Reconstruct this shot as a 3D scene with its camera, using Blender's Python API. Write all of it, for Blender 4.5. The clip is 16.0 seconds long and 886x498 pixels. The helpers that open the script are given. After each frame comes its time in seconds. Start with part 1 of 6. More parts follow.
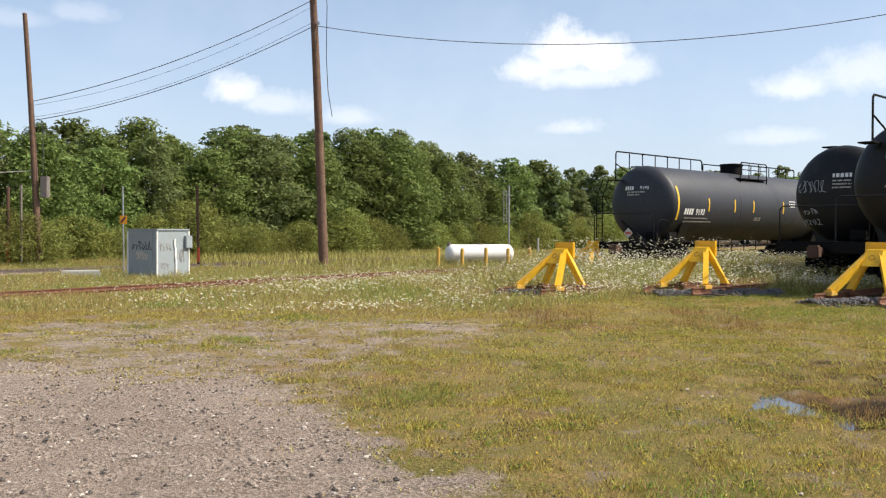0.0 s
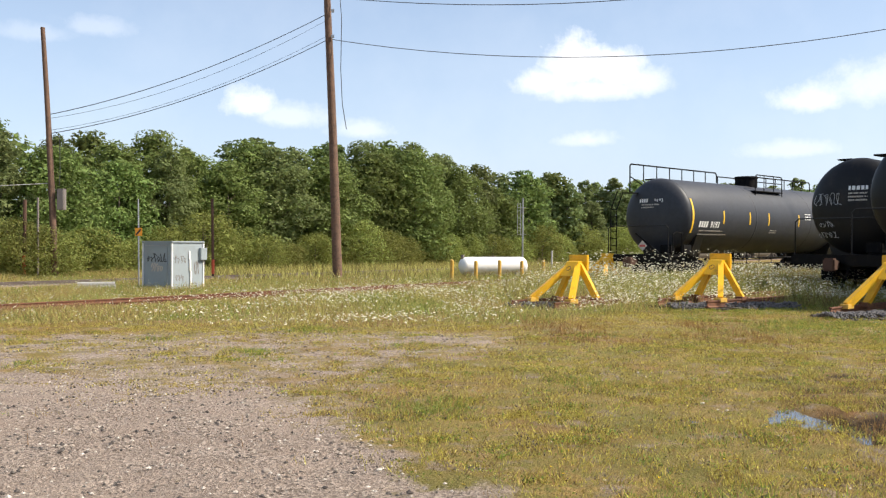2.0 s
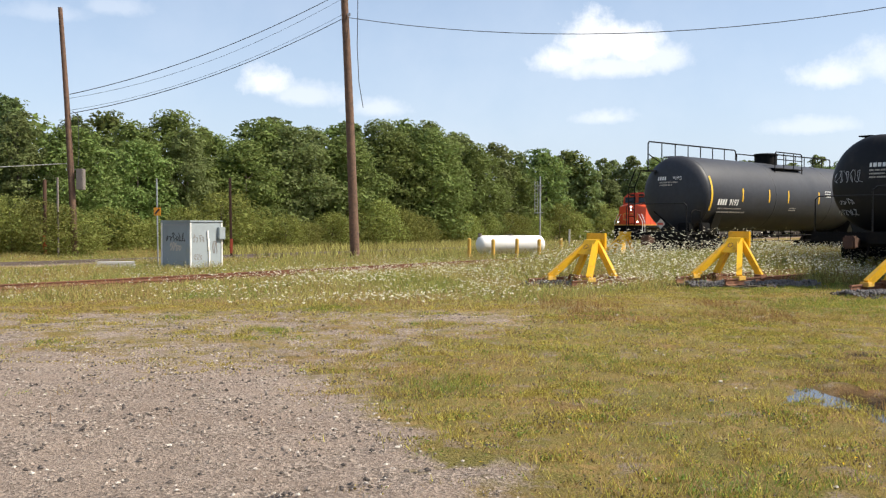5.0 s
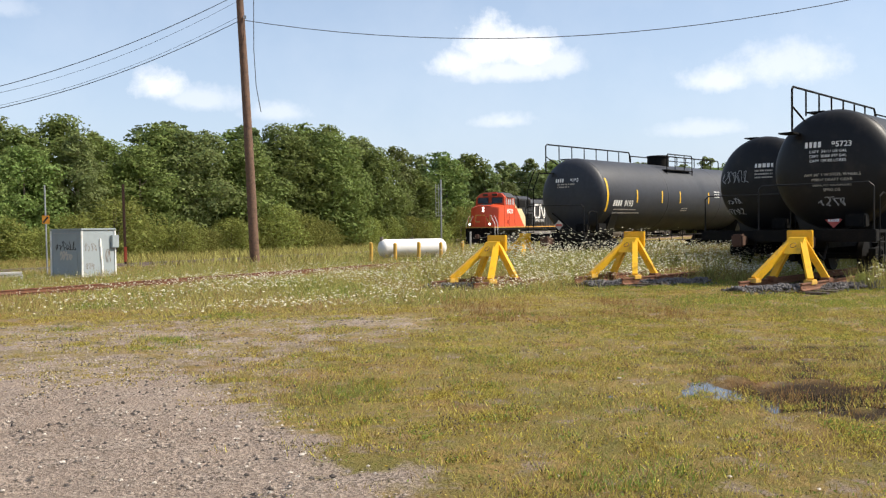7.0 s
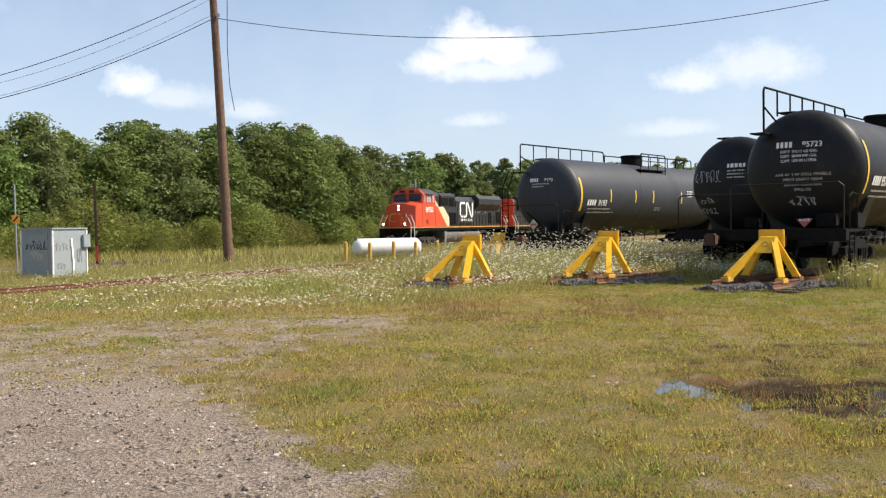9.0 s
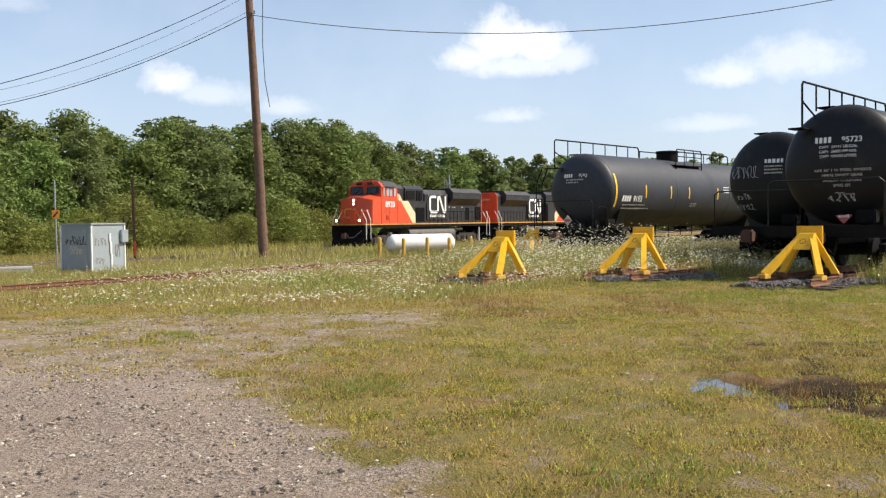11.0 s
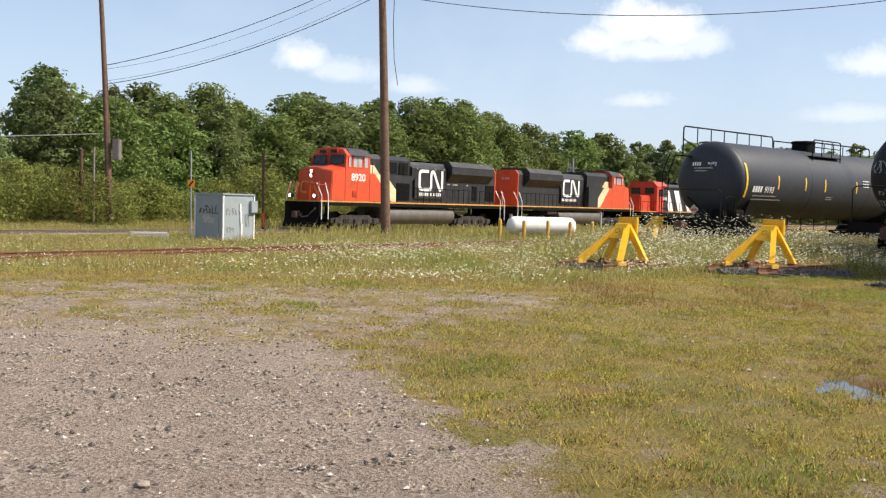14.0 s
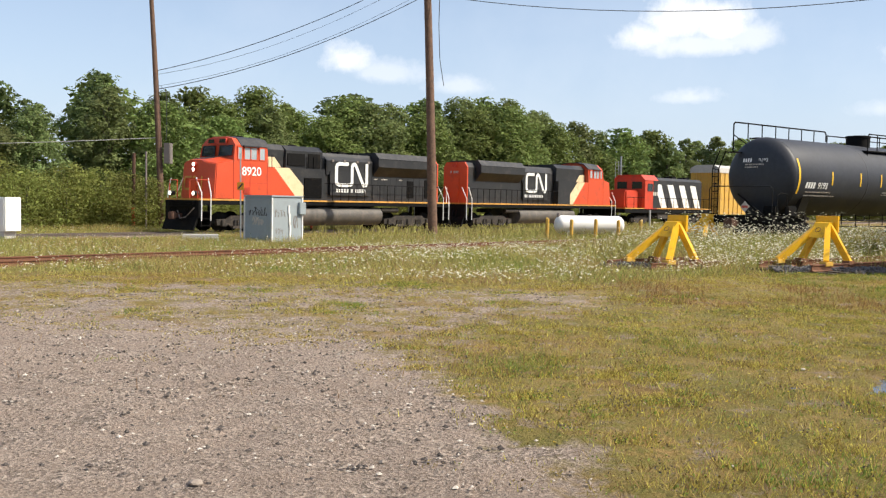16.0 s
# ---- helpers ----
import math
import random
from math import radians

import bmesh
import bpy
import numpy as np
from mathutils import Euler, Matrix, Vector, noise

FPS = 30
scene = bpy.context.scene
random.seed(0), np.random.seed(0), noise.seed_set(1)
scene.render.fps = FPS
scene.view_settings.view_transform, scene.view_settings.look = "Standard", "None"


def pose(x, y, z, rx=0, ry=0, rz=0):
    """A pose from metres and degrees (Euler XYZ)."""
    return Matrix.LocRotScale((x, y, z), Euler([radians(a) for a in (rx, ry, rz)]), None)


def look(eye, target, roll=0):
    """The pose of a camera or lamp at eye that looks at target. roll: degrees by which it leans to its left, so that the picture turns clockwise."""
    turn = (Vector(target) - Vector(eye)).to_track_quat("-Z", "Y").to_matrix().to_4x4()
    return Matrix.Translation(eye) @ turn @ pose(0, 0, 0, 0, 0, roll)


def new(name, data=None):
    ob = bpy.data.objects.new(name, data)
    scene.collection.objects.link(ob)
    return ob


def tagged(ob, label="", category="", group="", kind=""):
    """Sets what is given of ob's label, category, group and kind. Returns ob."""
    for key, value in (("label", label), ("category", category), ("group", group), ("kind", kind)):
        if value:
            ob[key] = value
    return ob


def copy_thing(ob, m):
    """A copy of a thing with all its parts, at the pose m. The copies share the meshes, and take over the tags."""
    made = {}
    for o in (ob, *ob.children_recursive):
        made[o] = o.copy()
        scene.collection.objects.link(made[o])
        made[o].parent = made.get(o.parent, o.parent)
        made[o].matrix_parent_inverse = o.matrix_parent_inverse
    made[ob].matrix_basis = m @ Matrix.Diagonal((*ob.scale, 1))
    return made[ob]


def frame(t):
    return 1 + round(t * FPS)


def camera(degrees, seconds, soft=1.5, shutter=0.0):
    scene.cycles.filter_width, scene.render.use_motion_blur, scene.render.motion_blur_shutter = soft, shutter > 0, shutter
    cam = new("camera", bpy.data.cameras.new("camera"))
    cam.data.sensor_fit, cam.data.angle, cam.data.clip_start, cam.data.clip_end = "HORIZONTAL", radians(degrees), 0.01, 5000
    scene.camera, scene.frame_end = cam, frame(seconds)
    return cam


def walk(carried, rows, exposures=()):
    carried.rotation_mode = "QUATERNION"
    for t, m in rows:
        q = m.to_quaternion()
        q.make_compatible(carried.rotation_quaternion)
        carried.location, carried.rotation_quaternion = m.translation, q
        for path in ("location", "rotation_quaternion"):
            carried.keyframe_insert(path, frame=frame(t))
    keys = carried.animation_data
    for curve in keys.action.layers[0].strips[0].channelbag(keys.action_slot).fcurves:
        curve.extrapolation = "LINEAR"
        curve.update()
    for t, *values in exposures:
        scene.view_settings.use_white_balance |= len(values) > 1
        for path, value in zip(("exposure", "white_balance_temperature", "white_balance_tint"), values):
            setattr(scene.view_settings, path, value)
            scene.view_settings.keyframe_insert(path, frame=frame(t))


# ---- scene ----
import itertools

cam = camera(50.6, 16.0, soft=1.25)
EYE = (0.0, 0.0, 1.6)
# seconds, yaw, pitch, roll
TURNS = [
    (0, -0.07, -1.00, -0.14),
    (0.5, -0.53, -0.64, -0.11),
    (1, -0.87, -1.01, -0.41),
    (1.5, -0.29, -0.58, -0.29),
    (2, 0.77, -0.24, -0.20),
    (2.5, 1.54, -0.24, -0.26),
    (3, 2.68, -0.96, -0.33),
    (5.5, 1.00, -1.55, 0.23),
    (6, -2.20, -1.20, 0.50),
    (6.5, -3.78, -1.32, 0.42),
    (7, -4.19, -1.36, 0.78),
    (7.5, -5.51, -1.05, 1.12),
    (8, -6.60, -0.79, 0.96),
    (8.5, -6.36, -1.34, 0.72),
    (9, -5.73, -1.42, 0.78),
    (11.5, -1.91, -1.67, 0.57),
    (12, 1.27, -1.90, 0.28),
    (12.5, 2.93, -3.22, -0.88),
    (13, 3.27, -2.61, -1.30),
    (13.5, 3.04, -1.75, -1.06),
    (14, 3.73, -2.84, -1.60),
    (14.5, 3.20, -2.29, -1.40),
    (15, 2.20, -3.81, -1.28),
    (15.5, 5.59, -2.99, -0.69),
    (16, 6.59, -2.91, -1.01),
]
walk(cam, [(t, pose(*EYE, 90 + p, r, y)) for t, y, p, r in TURNS], exposures=[(0, 0.36), (0.5, 0.44), (1.5, 0.47), (2.5, 0.5), (3.0, 0.38), (5.5, 0.38), (8.5, 0.34), (12, 0.35), (16, 0.36)])

# ---- world and sun ----
SUN_AZ, SUN_EL = 95.0, 47.0
world = bpy.data.worlds.new("sky")
scene.world = world
world.use_nodes = True


def sky():
    nt = world.node_tree
    nt.nodes.clear()
    N, L = nt.nodes.new, nt.links.new
    out, bg = N("ShaderNodeOutputWorld"), N("ShaderNodeBackground")
    bg.inputs[1].default_value = 0.115
    nish = N("ShaderNodeTexSky")
    nish.sky_type, nish.sun_disc = "NISHITA", False
    nish.sun_elevation, nish.sun_rotation = radians(SUN_EL), radians(SUN_AZ)
    nish.air_density, nish.dust_density, nish.ozone_density = 1.0, 1.6, 1.6
    co = N("ShaderNodeTexCoord")

    def math_(op, a, b=None, c=None):
        n = N("ShaderNodeMath")
        n.operation = op
        for i, v in enumerate((a, b, c)):
            if v is None:
                continue
            if isinstance(v, (int, float)):
                n.inputs[i].default_value = v
            else:
                L(v, n.inputs[i])
        return n.outputs[0]

    def noise_(scale, detail, rough):
        n = N("ShaderNodeTexNoise")
        n.inputs["Scale"].default_value, n.inputs["Detail"].default_value, n.inputs["Roughness"].default_value = scale, detail, rough
        L(co.outputs["Generated"], n.inputs["Vector"])
        return n.outputs["Fac"]

    sep = N("ShaderNodeSeparateXYZ")
    L(co.outputs["Generated"], sep.inputs[0])
    az = math_("MULTIPLY", math_("ARCTAN2", sep.outputs[0], sep.outputs[1]), 57.2958)
    el = math_("MULTIPLY", math_("ARCSINE", sep.outputs[2]), 57.2958)
    big, fine = noise_(22, 6, 0.6), noise_(70, 6, 0.7)
    wob = math_("ADD", math_("MULTIPLY", math_("SUBTRACT", big, 0.5), 1.6), math_("MULTIPLY", math_("SUBTRACT", fine, 0.5), 1.0))
    mask = None
    # fair-weather clouds: azimuth, height, half width, half height, thickness (degrees)
    for a, e, w, h, k in CLOUDS:
        da = math_("DIVIDE", math_("SUBTRACT", az, a), w)
        de = math_("DIVIDE", math_("SUBTRACT", el, e), h)
        lower = math_("MULTIPLY", math_("LESS_THAN", de, 0.0), 0.45)
        de = math_("MULTIPLY", de, math_("ADD", 1.0, lower))
        r = math_("SQRT", math_("ADD", math_("MULTIPLY", da, da), math_("MULTIPLY", de, de)))
        m = math_("MULTIPLY", math_("SMOOTH_MIN", math_("MAXIMUM", math_("MULTIPLY", math_("ADD", math_("SUBTRACT", 1.0, r), math_("MULTIPLY", wob, 0.85)), 1.5), 0.0), 1.0, 0.25), k)
        mask = m if mask is None else math_("MAXIMUM", mask, m)
    veil = math_("MULTIPLY", math_("MAXIMUM", math_("SUBTRACT", noise_(5, 6, 0.6), 0.45), 0.0), 0.9)
    mask = math_("MINIMUM", math_("MAXIMUM", math_("ADD", mask, math_("MULTIPLY", veil, 0.5)), 0.0), 1.0)
    mix = N("ShaderNodeMix")
    mix.data_type = "RGBA"
    L(mask, mix.inputs["Factor"])
    haze = N("ShaderNodeMix")
    haze.data_type = "RGBA"
    L(math_("MAXIMUM", math_("SUBTRACT", 0.55, math_("MULTIPLY", el, 0.02)), 0.12), haze.inputs["Factor"])
    L(nish.outputs[0], haze.inputs["A"])
    haze.inputs["B"].default_value = (5.6, 6.6, 8.4, 1)
    L(haze.outputs["Result"], mix.inputs["A"])
    mix.inputs["B"].default_value = (7.9, 8.0, 8.3, 1)
    L(mix.outputs["Result"], bg.inputs[0])
    L(bg.outputs[0], out.inputs[0])


CLOUDS = [
    (7.4, 10.7, 2.6, 2.1, 1.0), (9.3, 10.5, 2.4, 1.9, 0.95), (5.2, 9.7, 2.4, 1.2, 0.75), (11.2, 9.6, 2.2, 1.2, 0.55), (8.0, 9.3, 4.4, 1.1, 0.6),
    (-12.5, 8.3, 1.7, 1.4, 0.8), (-10.2, 7.6, 3.0, 1.0, 0.45), (-5.6, 6.9, 2.4, 0.8, 0.4),
    (8.1, 6.3, 2.2, 0.7, 0.45), (20.3, 8.3, 2.6, 1.1, 0.6), (24.5, 8.9, 3.8, 1.8, 0.5), (19.5, 5.5, 3.4, 0.7, 0.35),
    (-21.0, 12.2, 2.4, 0.8, 0.25), (-24.5, 11.6, 3.0, 0.7, 0.2), (40.0, 12.0, 6.0, 2.2, 0.6), (-48.0, 11.0, 6.0, 2.4, 0.6), (75.0, 14.0, 8.0, 3.0, 0.6),
]
sky()
sun_data = bpy.data.lights.new("sun", "SUN")
sun_data.energy, sun_data.angle, sun_data.color = 5.0, radians(0.5), (1.0, 0.92, 0.79)
sun = new("sun", sun_data)
sun_way = Vector((math.sin(radians(SUN_AZ)) * math.cos(radians(SUN_EL)), math.cos(radians(SUN_AZ)) * math.cos(radians(SUN_EL)), math.sin(radians(SUN_EL))))
sun.matrix_world = look(sun_way * 100, (0, 0, 0))

# ---- materials ----


def mat(name, base, rough=0.7, metal=0.0, var=0.25, scale=3.0, fine=40.0, dirt=None, dirt_amount=0.0, bump=0.15, bump_scale=60.0, rand=0.0, spec=0.5, emit=0.0, coords="Object"):
    """A painted, rusty, wooden or mineral surface: two scales of variation, dirt patches and fine relief."""
    m = bpy.data.materials.new(name)
    m.use_nodes = True
    nt = m.node_tree
    N, L = nt.nodes.new, nt.links.new
    b = nt.nodes["Principled BSDF"]
    co = N("ShaderNodeTexCoord")

    def noise_(s, d=5.0, r=0.6):
        n = N("ShaderNodeTexNoise")
        n.inputs["Scale"].default_value, n.inputs["Detail"].default_value, n.inputs["Roughness"].default_value = s, d, r
        L(co.outputs[coords], n.inputs["Vector"])
        return n.outputs["Fac"]

    def mix(f, a, c, kind="MIX"):
        n = N("ShaderNodeMix")
        n.data_type, n.blend_type = "RGBA", kind
        for key, v in (("Factor", f), ("A", a), ("B", c)):
            if isinstance(v, (int, float)):
                n.inputs[key].default_value = v
            elif isinstance(v, tuple):
                n.inputs[key].default_value = (*v, 1)
            else:
                L(v, n.inputs[key])
        return n.outputs["Result"]

    def ramp(f, lo, hi):
        n = N("ShaderNodeMapRange")
        n.inputs[1].default_value, n.inputs[2].default_value = lo, hi
        L(f, n.inputs[0])
        return n.outputs[0]

    dark = tuple(c * (1 - var) for c in base)
    light = tuple(min(1.0, c * (1 + var * 0.7)) for c in base)
    col = mix(ramp(noise_(scale), 0.3, 0.7), dark, light)
    col = mix(0.5, col, mix(ramp(noise_(fine, 3), 0.3, 0.7), dark, light))
    if dirt:
        col = mix(ramp(noise_(scale * 1.7, 8, 0.7), 0.62 - 0.3 * dirt_amount, 0.9 - 0.35 * dirt_amount), col, dirt)
    if rand:
        info = N("ShaderNodeObjectInfo")
        hsv = N("ShaderNodeHueSaturation")
        L(col, hsv.inputs["Color"])
        for key, lo, hi in (("Hue", 0.5 - 0.04 * rand, 0.5 + 0.03 * rand), ("Value", 1 - 0.45 * rand, 1 + 0.45 * rand)):
            mr = N("ShaderNodeMapRange")
            mr.inputs[3].default_value, mr.inputs[4].default_value = lo, hi
            L(info.outputs["Random"], mr.inputs[0])
            L(mr.outputs[0], hsv.inputs[key])
        col = hsv.outputs[0]
    L(col, b.inputs["Base Color"])
    L(noise_rough(N, L, noise_(scale * 2, 4), rough), b.inputs["Roughness"])
    b.inputs["Metallic"].default_value = metal
    b.inputs["Specular IOR Level"].default_value = spec
    if bump:
        bp = N("ShaderNodeBump")
        bp.inputs["Strength"].default_value, bp.inputs["Distance"].default_value = bump, 0.02
        L(noise_(bump_scale, 4), bp.inputs["Height"])
        L(bp.outputs[0], b.inputs["Normal"])
    if emit:
        b.inputs["Emission Color"].default_value, b.inputs["Emission Strength"].default_value = (*base, 1), emit
    return m


def noise_rough(N, L, fac, rough):
    mr = N("ShaderNodeMapRange")
    mr.inputs[3].default_value, mr.inputs[4].default_value = max(0.03, rough - 0.15), min(1.0, rough + 0.15)
    L(fac, mr.inputs[0])
    return mr.outputs[0]


def leaf_mat(name, base, island=0.35, trans=0.42, rand=0.5):
    m = bpy.data.materials.new(name)
    m.use_nodes = True
    nt = m.node_tree
    N, L = nt.nodes.new, nt.links.new
    b = nt.nodes["Principled BSDF"]
    b.inputs["Roughness"].default_value, b.inputs["Specular IOR Level"].default_value = 0.6, 0.12
    geo, info = N("ShaderNodeNewGeometry"), N("ShaderNodeObjectInfo")
    h1, h2 = N("ShaderNodeHueSaturation"), N("ShaderNodeHueSaturation")
    h1.inputs["Color"].default_value = (*base, 1)
    for src, node, key, lo, hi in (
        (geo.outputs["Random Per Island"], h1, "Value", 1 - island, 1 + island), (geo.outputs["Random Per Island"], h1, "Hue", 0.5 - 0.03 * island, 0.5 + 0.04 * island),
        (info.outputs["Random"], h2, "Value", 1 - 0.55 * rand, 1 + 0.55 * rand), (info.outputs["Random"], h2, "Hue", 0.5 - 0.035 * rand, 0.5 + 0.03 * rand)):
        mr = N("ShaderNodeMapRange")
        mr.inputs[3].default_value, mr.inputs[4].default_value = lo, hi
        L(src, mr.inputs[0])
        L(mr.outputs[0], node.inputs[key])
    L(h1.outputs[0], h2.inputs["Color"])
    L(h2.outputs[0], b.inputs["Base Color"])
    t, mixs = N("ShaderNodeBsdfTranslucent"), N("ShaderNodeMixShader")
    L(h2.outputs[0], t.inputs[0])
    mixs.inputs[0].default_value = trans
    L(b.outputs[0], mixs.inputs[1])
    L(t.outputs[0], mixs.inputs[2])
    L(mixs.outputs[0], nt.nodes["Material Output"].inputs[0])
    return m


def ground_mat():
    """Gravel lot, thin yellowed grass and trackside meadow in one sheet, by the lot's own outline."""
    m = bpy.data.materials.new("ground")
    m.use_nodes = True
    nt = m.node_tree
    N, L = nt.nodes.new, nt.links.new
    b = nt.nodes["Principled BSDF"]
    b.inputs["Roughness"].default_value, b.inputs["Specular IOR Level"].default_value = 0.95, 0.1
    co = N("ShaderNodeTexCoord")
    att = N("ShaderNodeAttribute")
    att.attribute_name = "gravel"

    def noise_(s, d=6.0, r=0.6):
        n = N("ShaderNodeTexNoise")
        n.inputs["Scale"].default_value, n.inputs["Detail"].default_value, n.inputs["Roughness"].default_value = s, d, r
        L(co.outputs["Object"], n.inputs["Vector"])
        return n.outputs["Fac"]

    def ramp(f, lo, hi):
        n = N("ShaderNodeMapRange")
        n.inputs[1].default_value, n.inputs[2].default_value = lo, hi
        L(f, n.inputs[0])
        return n.outputs[0]

    def mix(f, a, c):
        n = N("ShaderNodeMix")
        n.data_type = "RGBA"
        for key, v in (("Factor", f), ("A", a), ("B", c)):
            if isinstance(v, (int, float)):
                n.inputs[key].default_value = v
            elif isinstance(v, tuple):
                n.inputs[key].default_value = (*v, 1)
            else:
                L(v, n.inputs[key])
        return n.outputs["Result"]

    vor = N("ShaderNodeTexVoronoi")
    vor.inputs["Scale"].default_value = 38
    L(co.outputs["Object"], vor.inputs["Vector"])
    bright = N("ShaderNodeSeparateColor")
    L(vor.outputs["Color"], bright.inputs[0])
    grit = N("ShaderNodeTexVoronoi")
    grit.inputs["Scale"].default_value = 95
    L(co.outputs["Object"], grit.inputs["Vector"])
    gritc = N("ShaderNodeSeparateColor")
    L(grit.outputs["Color"], gritc.inputs[0])
    soil = mix(ramp(noise_(0.6, 7), 0.35, 0.65), (0.25, 0.183, 0.134), (0.38, 0.29, 0.22))
    stones = mix(bright.outputs[0], (0.045, 0.036, 0.031), (0.52, 0.42, 0.34))
    small = mix(gritc.outputs[1], (0.07, 0.053, 0.043), (0.52, 0.405, 0.325))
    gravel = mix(ramp(noise_(1.6, 8, 0.7), 0.36, 0.66), mix(0.45, soil, small), mix(0.8, soil, stones))
    gravel = mix(ramp(noise_(230, 2), 0.60, 0.70), gravel, (0.66, 0.58, 0.5))
    gravel = mix(ramp(noise_(42, 5, 0.75), 0.57, 0.66), gravel, (0.05, 0.048, 0.044))
    green = mix(ramp(noise_(0.9, 8), 0.38, 0.62), (0.165, 0.14, 0.04), (0.31, 0.205, 0.078))
    green = mix(ramp(noise_(7, 7, 0.7), 0.42, 0.62), green, (0.17, 0.15, 0.042))
    green = mix(ramp(noise_(0.35, 5), 0.5, 0.7), green, (0.23, 0.125, 0.06))
    green = mix(ramp(noise_(22, 8, 0.8), 0.55, 0.63), green, (0.06, 0.052, 0.024))
    green = mix(ramp(noise_(55, 4, 0.8), 0.58, 0.66), green, (0.46, 0.36, 0.14))
    green = mix(ramp(noise_(2.3, 8, 0.75), 0.53, 0.63), green, mix(gritc.outputs[0], (0.13, 0.1, 0.075), (0.36, 0.28, 0.21)))
    edge = N("ShaderNodeMath")
    edge.operation = "ADD"
    L(att.outputs["Fac"], edge.inputs[0])
    wob = N("ShaderNodeMath")
    wob.operation = "MULTIPLY_ADD"
    L(noise_(1.3, 10, 0.74), wob.inputs[0])
    wob.inputs[1].default_value, wob.inputs[2].default_value = 2.5, -1.25
    L(wob.outputs[0], edge.inputs[1])
    wet = N("ShaderNodeAttribute")
    wet.attribute_name = "wet"
    L(mix(ramp(wet.outputs["Fac"], 0.05, 0.45), mix(ramp(edge.outputs[0], 0.34, 0.66), green, gravel), (0.045, 0.03, 0.017)), b.inputs["Base Color"])
    bp = N("ShaderNodeBump")
    bp.inputs["Strength"].default_value, bp.inputs["Distance"].default_value = 1.0, 0.04
    L(mix(0.45, noise_(42, 8, 0.8), vor.outputs["Distance"]), bp.inputs["Height"])
    L(bp.outputs[0], b.inputs["Normal"])
    return m


